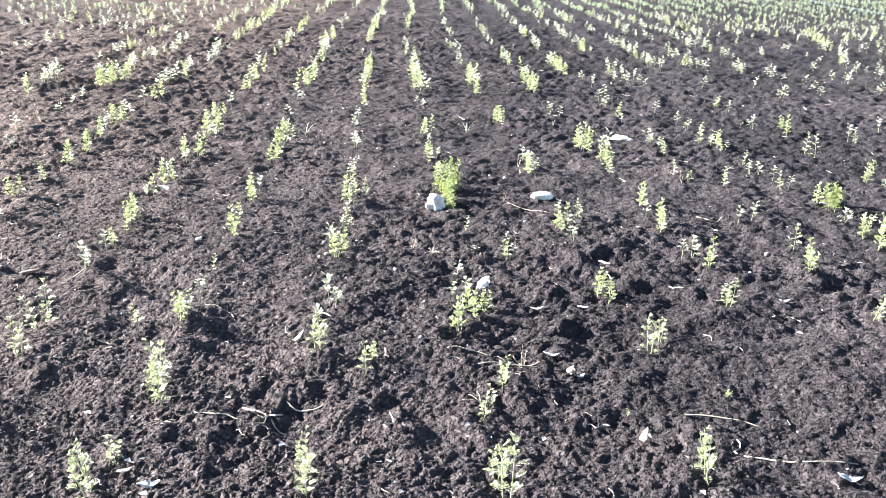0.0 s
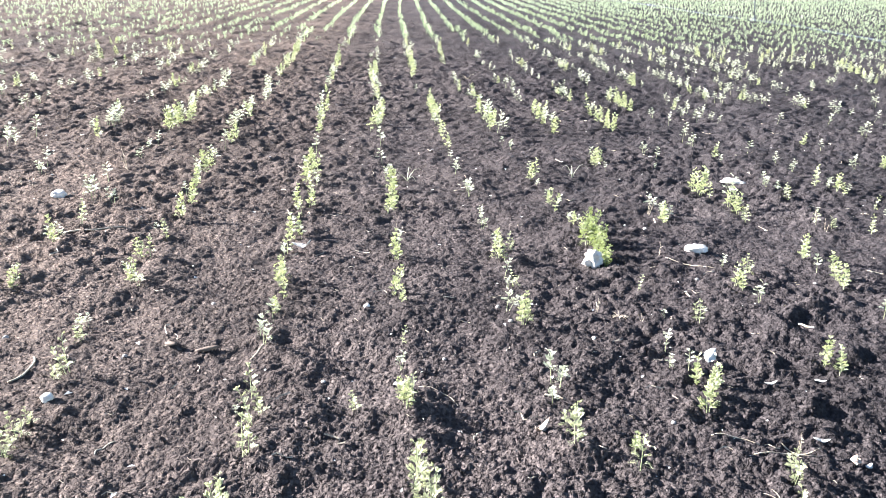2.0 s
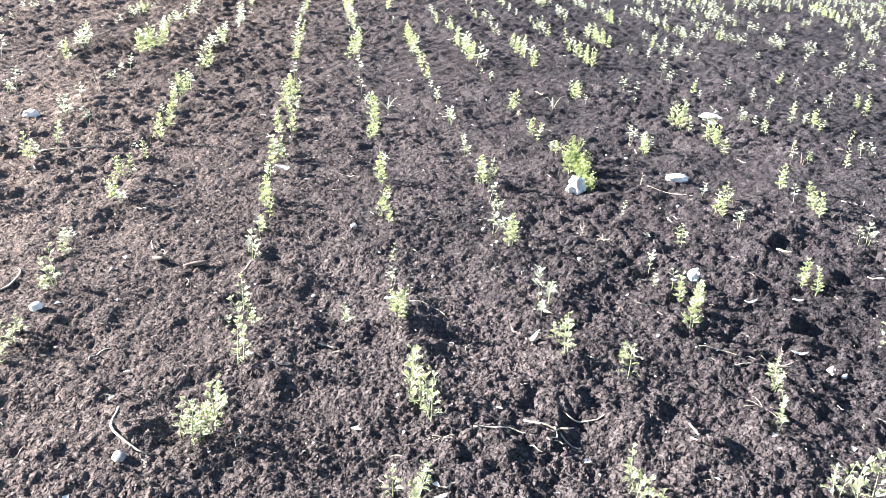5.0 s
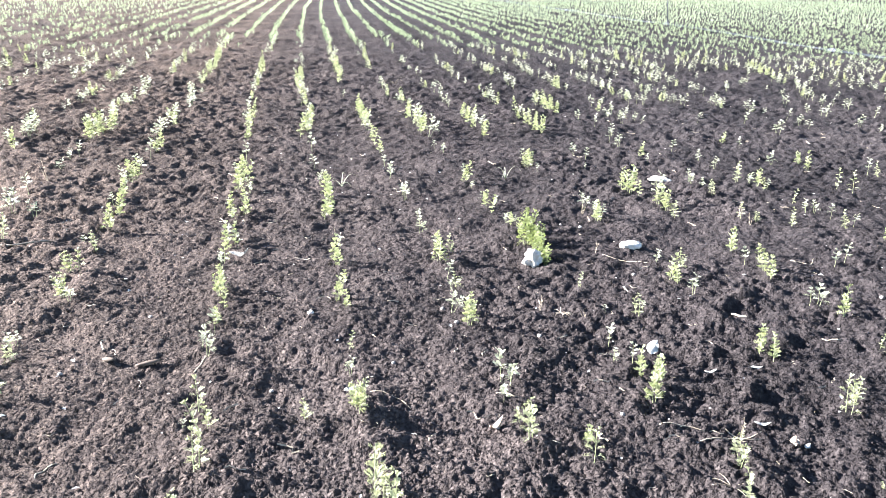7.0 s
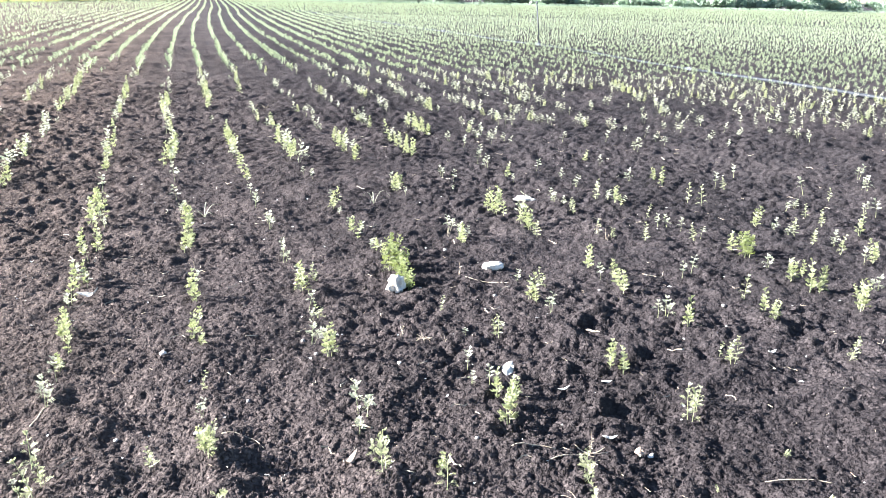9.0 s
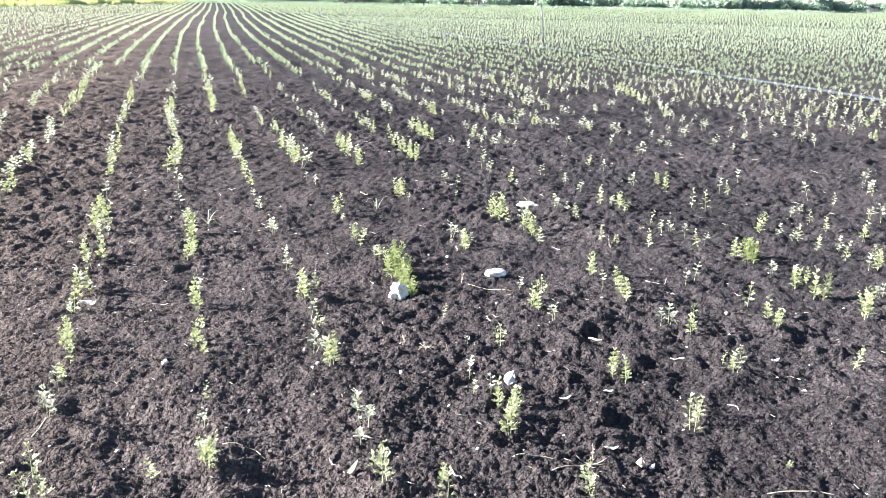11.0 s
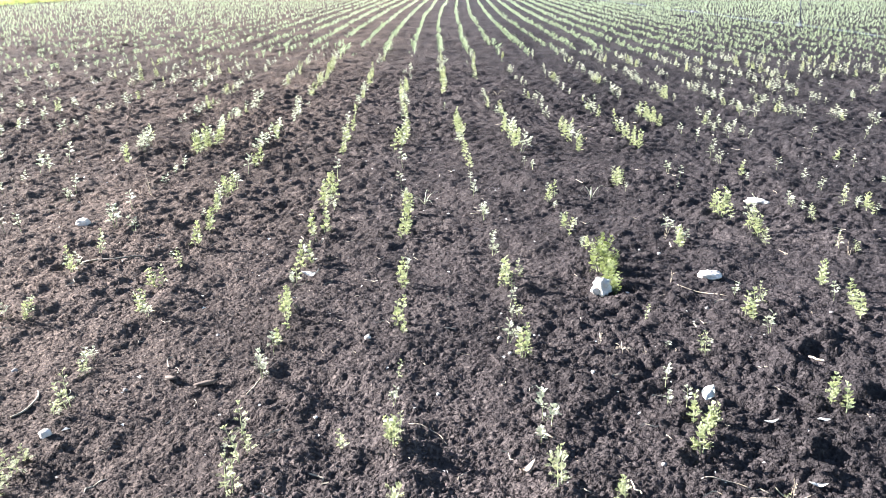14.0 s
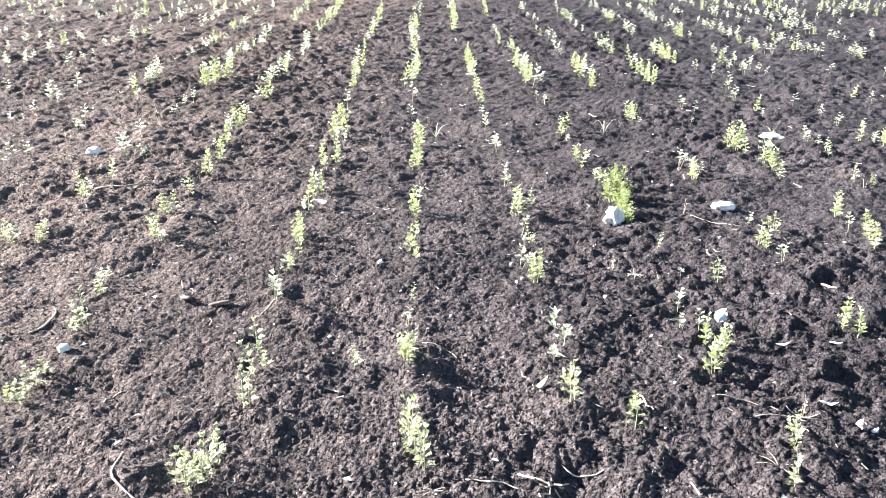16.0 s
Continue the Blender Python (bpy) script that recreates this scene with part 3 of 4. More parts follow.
PLANTS_K = [
    (1.55, 3.37, 0.09, "w"), (1.58, 3.52, 0.11, "g"), (1.61, 3.58, 0.05, "p"), (1.56, 3.59, 0.10, "g"), (1.60, 3.69, 0.13, "p"), (1.91, 3.71, 0.08, "w"),
    (1.91, 3.74, 0.05, "p"), (1.52, 3.75, 0.08, "g"), (1.50, 3.83, 0.15, "g"), (1.93, 3.87, 0.05, "p"), (1.90, 3.93, 0.05, "p"), (1.56, 3.95, 0.10, "g"),
    (1.91, 3.99, 0.07, "p"), (1.87, 4.48, 0.06, "p"), (1.88, 4.61, 0.10, "g"), (1.89, 5.02, 0.09, "d"), (1.86, 5.14, 0.09, "p"), (2.04, 1.84, 0.09, "w"),
    (1.98, 2.15, 0.07, "g"), (2.04, 2.27, 0.10, "g"), (2.03, 2.39, 0.11, "w"), (2.35, 2.39, 0.13, "g"), (2.36, 2.51, 0.10, "g"), (2.36, 2.67, 0.07, "p"),
]
PLANTS_L = [
    (1.99, 2.70, 0.08, "p"), (2.33, 3.13, 0.06, "p"), (2.30, 3.15, 0.08, "w"), (2.04, 3.17, 0.09, "w"), (2.33, 3.30, 0.07, "p"), (2.28, 3.37, 0.06, "p"),
    (2.25, 3.39, 0.06, "p"), (2.27, 3.54, 0.08, "w"), (2.23, 3.75, 0.07, "g"), (2.27, 3.79, 0.05, "p"), (2.24, 3.83, 0.09, "g"), (2.23, 3.90, 0.07, "p"),
    (2.19, 3.96, 0.11, "w"), (2.22, 4.29, 0.07, "p"), (2.24, 4.55, 0.06, "p"), (2.15, 4.76, 0.08, "d"), (2.40, 2.17, 0.12, "g"), (2.48, 2.26, 0.07, "g"),
    (2.62, 2.31, 0.07, "p"), (2.39, 2.38, 0.11, "g"), (2.46, 2.56, 0.07, "g"), (2.44, 2.63, 0.06, "p"), (2.42, 2.88, 0.12, "b"), (2.45, 2.96, 0.08, "b"),
]
PLANTS_M = [
    (2.39, 2.96, 0.09, "g"), (2.78, 3.30, 0.11, "g"), (2.71, 3.68, 0.13, "w"), (2.74, 3.86, 0.12, "w"), (2.67, 4.42, 0.08, "w"), (2.67, 4.84, 0.07, "p"),
    (2.65, 5.07, 0.09, "g"), (2.89, 2.61, 0.10, "g"), (2.84, 2.61, 0.08, "p"), (2.95, 2.69, 0.08, "g"), (2.89, 2.80, 0.09, "w"), (2.95, 2.91, 0.07, "p"),
    (2.86, 2.95, 0.08, "w"), (3.16, 2.97, 0.11, "g"), (2.89, 3.12, 0.09, "w"), (2.86, 3.13, 0.05, "p"), (2.82, 3.19, 0.06, "p"), (3.13, 3.20, 0.09, "w"),
    (3.16, 3.36, 0.08, "w"), (3.22, 3.52, 0.06, "p"), (3.18, 3.54, 0.06, "p"), (3.10, 4.02, 0.08, "w"), (3.10, 4.10, 0.10, "w"), (2.83, 4.28, 0.12, "g"),
]
PLANTS_N = [
    (2.85, 4.43, 0.08, "g"), (3.57, 3.28, 0.10, "p"), (3.57, 3.36, 0.06, "p"), (3.57, 3.64, 0.08, "w"), (3.54, 3.82, 0.11, "w"), (3.40, 4.32, 0.09, "p"),
    (4.08, 3.86, 0.09, "p"), (4.07, 3.90, 0.09, "p"), (4.22, 4.08, 0.09, "p"),
]
# drilled rows further on, in runs of plants: from x, y to x, y, number of plants, height
DRILLED_LEFT_A = [
    (-1.98, 5.21, -2.02, 5.57, 5, 0.1), (-2.08, 6.32, -2.08, 6.52, 2, 0.07), (-2.5, 8.18, -2.65, 9.69, 7, 0.1), (-2.67, 11.59, -2.68, 12.94, 5, 0.08),
    (-1.58, 5.77, -1.63, 6.03, 2, 0.1), (-2.06, 6.71, -2.12, 7.4, 5, 0.08), (-2.13, 7.82, -2.13, 8.63, 5, 0.09), (-2.6, 9.87, -2.6, 10.98, 5, 0.08),
    (-1.6, 5.21, -1.55, 5.57, 7, 0.13),
]
DRILLED_LEFT_B = [
    (-1.69, 6.33, -1.64, 6.87, 6, 0.08), (-1.63, 7.01, -1.72, 7.84, 5, 0.09), (-2.13, 9.01, -2.17, 9.36, 2, 0.1), (-2.18, 9.92, -2.25, 11.04, 4, 0.08),
    (-2.42, 12.05, -2.34, 13.54, 6, 0.09), (-1.19, 5.17, -1.16, 6.06, 7, 0.1), (-1.67, 8.59, -1.71, 9.86, 6, 0.1), (-1.75, 10.16, -1.8, 11.33, 4, 0.1),
    (-1.88, 12.14, -1.9, 13.63, 4, 0.09),
]
DRILLED_BY = [
    (-1.15, 6.31, -1.24, 7.28, 4, 0.1), (-1.26, 7.61, -1.29, 9.29, 8, 0.11), (-1.32, 9.55, -1.44, 11.25, 7, 0.13), (-1.45, 11.47, -1.51, 13.46, 6, 0.12),
    (-0.59, 5.21, -0.66, 6.14, 5, 0.12), (-0.72, 7.05, -0.74, 8.28, 6, 0.1), (-0.74, 8.49, -0.82, 9.82, 4, 0.11), (-0.77, 10.31, -0.82, 13.59, 7, 0.11),
    (-0.24, 5.33, -0.2, 5.99, 5, 0.13), (-0.27, 6.64, -0.35, 8.52, 9, 0.12), (-0.34, 8.89, -0.36, 10.36, 3, 0.09), (-0.39, 11.79, -0.47, 15.5, 6, 0.11),
]
DRILLED_MID = [
    (0.22, 5.28, 0.18, 6.66, 8, 0.12), (0.08, 7.94, 0.03, 10.4, 9, 0.12), (0.04, 10.73, -0.03, 14.32, 8, 0.13), (0.61, 5.32, 0.54, 6.21, 6, 0.12),
    (0.57, 6.7, 0.56, 6.76, 1, 0.12), (0.48, 7.02, 0.46, 7.82, 3, 0.09), (0.44, 9.15, 0.47, 11.92, 7, 0.12), (0.43, 11.92, 0.37, 15.7, 7, 0.12),
    (1.02, 5.32, 1, 6.3, 7, 0.11), (0.97, 6.58, 0.96, 7.39, 4, 0.09), (0.91, 7.73, 0.9, 7.81, 1, 0.09), (0.9, 9.19, 0.89, 9.89, 3, 0.08),
    (0.9, 11.35, 0.88, 13.92, 5, 0.11),
]
DRILLED_RIGHT_A = [
    (1.42, 5.34, 1.44, 6.26, 6, 0.11), (1.4, 6.57, 1.34, 7.08, 4, 0.09), (1.53, 7.42, 1.32, 7.54, 2, 0.06), (1.3, 8.14, 1.28, 9.76, 6, 0.09),
    (1.3, 11.04, 1.29, 12.86, 5, 0.1), (1.29, 12.95, 1.27, 15.92, 6, 0.11), (1.83, 6.24, 1.74, 6.8, 5, 0.12), (1.79, 7.57, 1.77, 8.05, 2, 0.1),
]
DRILLED_RIGHT_B = [
    (1.76, 8.6, 1.77, 9.17, 4, 0.1), (1.75, 9.7, 1.75, 10.16, 2, 0.09), (1.79, 10.62, 1.78, 12.94, 7, 0.1), (2.19, 5.81, 2.18, 6.33, 3, 0.1),
    (2.68, 6.75, 2.67, 8.11, 9, 0.09), (2.21, 7.45, 2.2, 7.88, 3, 0.12), (2.22, 8.81, 2.31, 10.04, 3, 0.08), (2.51, 10.06, 2.53, 11.65, 7, 0.1),
    (2.25, 10.67, 2.49, 13.68, 7, 0.1),
]
DRILLED_FAR_A = [
    (3.02, 6.62, 3.01, 7.49, 4, 0.09), (3.35, 7.76, 3.55, 9.07, 6, 0.1), (3.35, 6.36, 3.36, 6.63, 4, 0.09), (3.52, 7.66, 3.91, 9.62, 7, 0.09),
]
DRILLED_FAR_B = [
    (4.43, 6.81, 4.8, 7.65, 5, 0.1), (4.83, 7.84, 5.42, 9.77, 9, 0.11),
]
plant_rng = random.Random(5)
PLANTS = [p for row in (PLANTS_A, PLANTS_B, PLANTS_C, PLANTS_D, PLANTS_E, PLANTS_F, PLANTS_G, PLANTS_H, PLANTS_I, PLANTS_J, PLANTS_K, PLANTS_L, PLANTS_M, PLANTS_N) for p in row]
for run in (DRILLED_LEFT_A, DRILLED_LEFT_B, DRILLED_BY, DRILLED_MID, DRILLED_RIGHT_A, DRILLED_RIGHT_B, DRILLED_FAR_A, DRILLED_FAR_B):
    for x0, y0, x1, y1, many, height in run:
        count = round(many * 1.5)
        for k in range(count):
            f = (k + plant_rng.uniform(0.1, 0.9)) / count
            tall = height * plant_rng.uniform(0.72, 1.2)
            kind = plant_rng.choice("gggp" if height > 0.105 else "ppgw")
            PLANTS.append((x0 + (x1 - x0) * f + plant_rng.gauss(0, 0.015), y0 + (y1 - y0) * f, tall, kind))
PLANTS.sort(key=lambda p: math.hypot(p[0] - 0.1, p[1]))
for x, y, height, kind in PLANTS[:300]:
    seedling(x, y, height, kind, plant_rng)


def row_bend(y):
    """How the drilled rows swing sideways along the field."""
    return np.interp(y, [0, 2.6, 5.3, 7, 9, 12, 16, 21, 26, 32, 38, 44, 49, 67, 83], [0.45, 0.33, 0.17, 0.07, 0, -0.04, -0.07, -0.09, -0.05, 0.06, 0.18, 0.4, 0.54, 0.88, 1.15])


def left_edge(y):
    """The field's slanting side."""
    return np.interp(y, [-40, 20, 34, 44, 49, 55.6, 84], [-20, -19, -18.4, -17.6, -13.9, -10.5, -0.5])


def sow():
    """Places of all other plants: x, y, height, pale or not."""
    rng = np.random.default_rng(7)
    out = []
    for k in range(-75, 270):
        y, y1 = -6.0, 83.0
        ys = np.arange(y, y1, 0.085)
        ys = ys + rng.uniform(-0.05, 0.05, len(ys))
        xs = 0.03 + 0.43 * k + row_bend(ys) + 0.06 * (value_noise(ys * 0.22, ys * 0 + k * 3.3, 3) - 0.5) + rng.normal(0, 0.018, len(ys))
        far = np.hypot(xs, ys)
        thick = value_noise(ys * 0.8, ys * 0 + k * 1.7, 4)
        keep = rng.random(len(ys)) < np.clip(0.16 + 0.75 * thick + 0.03 * (far - 6) + np.where(xs > 2, 0.3, 0), 0.05, 0.96) * np.where(xs > 2, 1.0, np.where(xs < -2.7, 0.62, 0.81))
        # where each plant is set by hand
        set_by_hand = ((xs > -2.75) & (xs < 2.7) & (ys < 13.2)) | ((xs >= 2.7) & (xs < 5.4) & (ys < 9.0))
        extra = (rng.random(len(ys)) < np.where(xs > 1.5, 0.40, 0.08)) & (ys > 5.2)
        keep &= ~set_by_hand | extra
        keep &= ~((ys < 5) & (rng.random(len(ys)) < 0.3))
        keep &= (xs > left_edge(ys) + 0.3) & (xs < 112)
        keep &= ~((ys < 0.95) & (np.abs(xs) < 2.5))
        pale = ((rng.random(len(ys)) < 0.8) & (far < 13)) | set_by_hand
        hgt = np.where(pale, 0.085, 0.105) * rng.uniform(0.7, 1.25, len(ys)) * np.where(set_by_hand & (xs < 1.5), 0.75, 1.0) * np.where(far > 12, 0.76, 1.0)
        out.append(np.c_[xs, ys, hgt, pale][keep])
    return np.concatenate(out)


SOWN = sow()
SOWN = np.r_[np.array([(x, y, h, k in "pwd") for x, y, h, k in PLANTS[300:]], float), SOWN]
DIST = np.hypot(SOWN[:, 0] - 0.2, SOWN[:, 1] + 0.2)
in_front = SOWN[:, 1] > 0.8 + 0.55 * np.abs(SOWN[:, 0] - 0.2)
# far out to the sides the rows are thinner
aside = np.abs(np.degrees(np.arctan2(SOWN[:, 0] - 0.2, SOWN[:, 1] + 0.2)) - 7) > 46
rest = ~(aside & (DIST > 12) & (np.arange(len(SOWN)) % 4 != 0))
SOWN, DIST, in_front = SOWN[rest], DIST[rest], in_front[rest]


def tuft_template(rng, blades, cut):
    """A plant seen from afar: some leaf blades round an upright stem, 1 unit tall."""
    verts, faces = [], []
    for b in range(blades):
        f = 0.35 + 0.6 * b / max(1, blades - 1)
        a = b * 2.4 + rng.uniform(-0.4, 0.4)
        d = np.array([math.cos(a), math.sin(a), 0.1 + 0.7 * f])
        d /= np.linalg.norm(d)
        w = np.array([-math.sin(a), math.cos(a), 0]) * cut
        foot = np.array([0, 0, f * 0.85])
        size = 0.60 * (1.15 - 0.4 * f) * rng.uniform(0.8, 1.2)
        n = len(verts)
        verts += [foot, foot + d * size * 0.55 + w, foot + d * size, foot + d * size * 0.55 - w]
        faces.append((n, n + 1, n + 2, n + 3))
    n = len(verts)
    w = np.array([0.02, 0.02, 0]) * (cut / 0.08)
    verts += [-w, w, w * 0.6 + np.array([0, 0, 0.95]), -w * 0.6 + np.array([0, 0, 0.95])]
    faces.append((n, n + 1, n + 2, n + 3))
    return np.array(verts), np.array(faces)


def scatter(name, places, shapes, mat, label, unit=1.0):
    """Many small plants as one mesh: each place takes one of the shapes, turned and scaled."""
    rng = np.random.default_rng(len(places))
    pick = rng.integers(0, len(shapes), len(places))
    ground = soil_height(places[:, 0], places[:, 1])
    vs, fs, n = [], [], 0
    for k, (v, f) in enumerate(shapes):
        at = places[pick == k]
        if not len(at):
            continue
        z = ground[pick == k]
        v, f = np.asarray(v, float), np.asarray(f)
        a = rng.uniform(0, 6.283, len(at))
        s = at[:, 2] / unit
        wide = 0.88 * s ** 0.72 if unit < 1 else s
        c, d = np.cos(a)[:, None], np.sin(a)[:, None]
        lean = rng.normal(0, 0.12, (len(at), 2))
        X = (v[None, :, 0] * c - v[None, :, 1] * d + v[None, :, 2] * lean[:, :1]) * wide[:, None] + at[:, :1]
        Y = (v[None, :, 0] * d + v[None, :, 1] * c + v[None, :, 2] * lean[:, 1:]) * wide[:, None] + at[:, 1:2]
        Z = v[None, :, 2] * s[:, None] + z[:, None]
        vs.append(np.stack([X, Y, Z], -1).reshape(-1, 3))
        fs.append((f[None] + (np.arange(len(at)) * len(v))[:, None, None]).reshape(-1, f.shape[1]) + n)
        n += len(at) * len(v)
    ob = new(name, mesh_from(name, np.concatenate(vs), np.concatenate(fs), mat, False))
    return tagged(ob, label, "crop", kind="stuff")


shape_rng = random.Random(9)
near_band = (DIST < 12) & in_front
pale = SOWN[:, 3] > 0.5
for kind, sel, mat in (("g", near_band & ~pale, LEAF_GREEN), ("p", near_band & pale, LEAF_PALE)):
    shapes = [BAKE[kind, v][1] for v in range(KINDS[kind])]
    scatter("seedling_leaves", SOWN[sel], shapes, mat, "feathery leaves of chickpea rows in tilled soil", 0.14)
    scatter("seedling_stems", SOWN[sel], [BAKE[kind, v][0] for v in range(KINDS[kind])], STEM, "thin green stems of chickpea rows", 0.14)
mid_band = (DIST < 20) & ~near_band
scatter("young_crop", SOWN[mid_band], [tuft_template(shape_rng, 12, 0.095) for _ in range(6)], LEAF_FIELD, "rows of young chickpea plants in dark soil")
far_band = (DIST >= 20) & (DIST < 42)
scatter("distant_crop", SOWN[far_band], [tuft_template(shape_rng, 4, 0.20) for _ in range(5)], LEAF_FIELD, "pale green chickpea rows further down the field")
last_band = DIST >= 42
last = SOWN[last_band][::4]
last[:, 2] *= 1.4
scatter("farthest_crop", last, [tuft_template(shape_rng, 3, 0.38) for _ in range(4)], LEAF_FIELD, "chickpea rows at the end of the field")

# ---- loose crumbs of earth ----


def crumb_shape(seed):
    """A rough lump, half buried: its underside is left to the soil."""
    rng = np.random.default_rng(seed)
    a = np.arange(5) * 1.2566 + rng.uniform(-0.3, 0.3, 5)
    r = rng.uniform(0.75, 1.25, 5)
    foot = np.c_[np.cos(a) * r, np.sin(a) * r, rng.uniform(-0.5, 0.15, 5)]
    top = np.array([[rng.normal(0, 0.25), rng.normal(0, 0.25), rng.uniform(0.7, 1.15)]])
    return np.r_[foot, top], np.array([(k, (k + 1) % 5, 5) for k in range(5)])


def strew_crumbs():
    rng = np.random.default_rng(21)
    n = 75000
    a = np.radians(rng.uniform(-40, 54, n))
    r = 1.0 * (17.0 ** rng.random(n))
    x, y = 0.2 + r * np.sin(a), -0.3 + r * np.cos(a)
    patch = value_noise(x * 2.3, y * 2.3, 77)
    keep = rng.random(n) < np.clip(0.25 + 1.1 * patch, 0, 1) * np.clip(r / 5, 0.4, 1)
    # round about, sparser
    m = 16000
    b = np.radians(rng.uniform(54, 320, m))
    q = 0.5 * (12.0 ** rng.random(m))
    x, y, r = np.r_[x, 0.2 + q * np.sin(b)], np.r_[y, -0.3 + q * np.cos(b)], np.r_[r, q]
    n, keep = n + m, np.r_[keep, np.full(m, True)]
    size = 0.0020 + 0.0055 * rng.random(n) ** 2.6
    size = np.maximum(size, 0.0018 * r * (0.25 + 0.75 * rng.random(n) ** 2.0))
    ob = scatter("soil_crumbs", np.c_[x, y, size][keep], [crumb_shape(k) for k in range(10)], SOIL, "loose crumbs of dark earth strewn over soil")
    ob["category"] = "soil"


strew_crumbs()

# ---- stones, leaves and straw lying on the soil ----


def lay(ob, x, y, turn=0.0, sink=0.004, tilt=(0.0, 0.0)):
    ob.matrix_basis = Matrix.LocRotScale((x, y, ground_at(x, y) - sink), Euler((radians(tilt[0]), radians(tilt[1]), radians(turn))), None)
    return ob


def rock(name, x, y, size, turn, seed, mat, label, rough=0.22, sink=0.006, box=0.8):
    """An uneven stone: a rounded block, dented by noise and flattened below."""
    bm = bmesh.new()
    bmesh.ops.create_icosphere(bm, subdivisions=4 if size[0] > 0.03 else 2, radius=1.0)
    off = Vector((seed * 3.7, seed * 1.3, 0))
    for v in bm.verts:
        p = v.co.copy()
        k = 1 + rough * noise.noise(p * 1.4 + off) * 1.6 + rough * 0.6 * noise.noise(p * 3.6 + off) + rough * 0.28 * noise.noise(p * 9 + off)
        step = Vector([math.copysign(abs(c) ** box, c) for c in p]) * k
        v.co = (step.x * size[0], step.y * size[1], max(step.z, -0.45) * size[2] + 0.45 * size[2])
    me = bpy.data.meshes.new(name)
    bm.to_mesh(me)
    bm.free()
    for p in me.polygons:
        p.use_smooth = True
    me.materials.append(mat)
    return tagged(lay(new(name, me), x, y, turn, sink), label, "stone")


rock("stone", 0.694, 2.814, (0.033, 0.026, 0.040), 20, 1, STONE, "rough white stone beside a green seedling", 0.62, 0.008, 1.0)
rock("stone", 1.163, 2.951, (0.052, 0.026, 0.022), 8, 2, STONE, "flat whitish stone lying on dark soil", 0.34, 0.006, 1.05)
rock("stone", 1.771, 4.067, (0.060, 0.019, 0.018), -24, 3, STONE, "long pale stone lying on dark soil", 0.22, 0.006, 1.0)
rock("stone", -1.691, 3.645, (0.034, 0.024, 0.024), 10, 4, STONE, "rounded white stone half sunk in soil", 0.12)
rock("stone", -0.986, 1.792, (0.016, 0.012, 0.019), 0, 5, STONE, "small pale grey stone standing in soil", 0.25)
PEBBLES = [
    (-0.178, 2.399, 0.011), (0.3, 2.296, 0.008), (0.275, 2.436, 0.009), (0.808, 2.855, 0.011), (0.066, 2.035, 0.007),
    (-0.869, 2.043, 0.007), (0.55, 2.167, 0.007), (-0.619, 1.209, 0.014), (1.053, 2.636, 0.008), (1.021, 3.209, 0.008),
    (0.96, 3.309, 0.007), (1.504, 2.617, 0.008), (-0.284, 1.934, 0.006), (0.641, 1.669, 0.007), (-0.705, 2.452, 0.008),
    (0.102, 3.074, 0.007), (-1.266, 2.168, 0.009), (1.923, 2.372, 0.01),
]
for k, (x, y, s) in enumerate(PEBBLES):
    rock("pebble", x, y, (s, s * 0.85, s * 0.8), k * 47, 20 + k, STONE if k % 3 == 0 else PEBBLE, "small pale pebble in dark tilled soil", 0.2, s * 0.3)["group"] = "pebbles on the soil"


def ribbon(points, widths, thick, name, mat, lift=None):
    """A thin leaf or straw along a curved line, closed and with some thickness."""
    bm = bmesh.new()
    rings = []
    for i, p in enumerate(points):
        a, b = points[max(i - 1, 0)], points[min(i + 1, len(points) - 1)]
        d = (Vector(b) - Vector(a)).normalized()
        side = d.cross(Vector((0, 0, 1))).normalized()
        up = side.cross(d)
        w, p = widths[i], Vector(p)
        curl = (lift[i] if lift else 0.0)
        rings.append([bm.verts.new(p + side * w + up * curl), bm.verts.new(p + up * thick), bm.verts.new(p - side * w + up * curl), bm.verts.new(p - up * thick)])
    for r, q in zip(rings, rings[1:]):
        for k in range(4):
            bm.faces.new((r[k], r[(k + 1) % 4], q[(k + 1) % 4], q[k]))
    bm.faces.new(rings[0][::-1])
    bm.faces.new(rings[-1])
    bmesh.ops.recalc_face_normals(bm, faces=bm.faces[:])
    me = bpy.data.meshes.new(name)
    bm.to_mesh(me)
    bm.free()
    for p in me.polygons:
        p.use_smooth = True
    me.materials.append(mat)
    return me


def dead_leaf(x, y, length, width, turn, curl, mat, label, tilt=(0, 0), height=0.0):
    pts = [(length * (f - 0.5), 0.10 * length * math.sin(2.4 * f), curl * length * (f - 0.5) ** 2 * 2 + 0.003) for f in np.linspace(0, 1, 9)]
    wid = [width * (0.04 + math.sin(math.pi * f) ** 0.7) * 0.5 for f in np.linspace(0, 1, 9)]
    up = [width * 0.28 * math.sin(math.pi * f) * (0.6 + 0.4 * math.sin(7 * f)) for f in np.linspace(0, 1, 9)]
    ob = new("dead_leaf", ribbon(pts, wid, 0.0006, "dead_leaf", mat, up))
    lay(ob, x, y, turn, -0.004 - height, tilt)
    return tagged(ob, label, "leaf", "dead leaves on the soil")


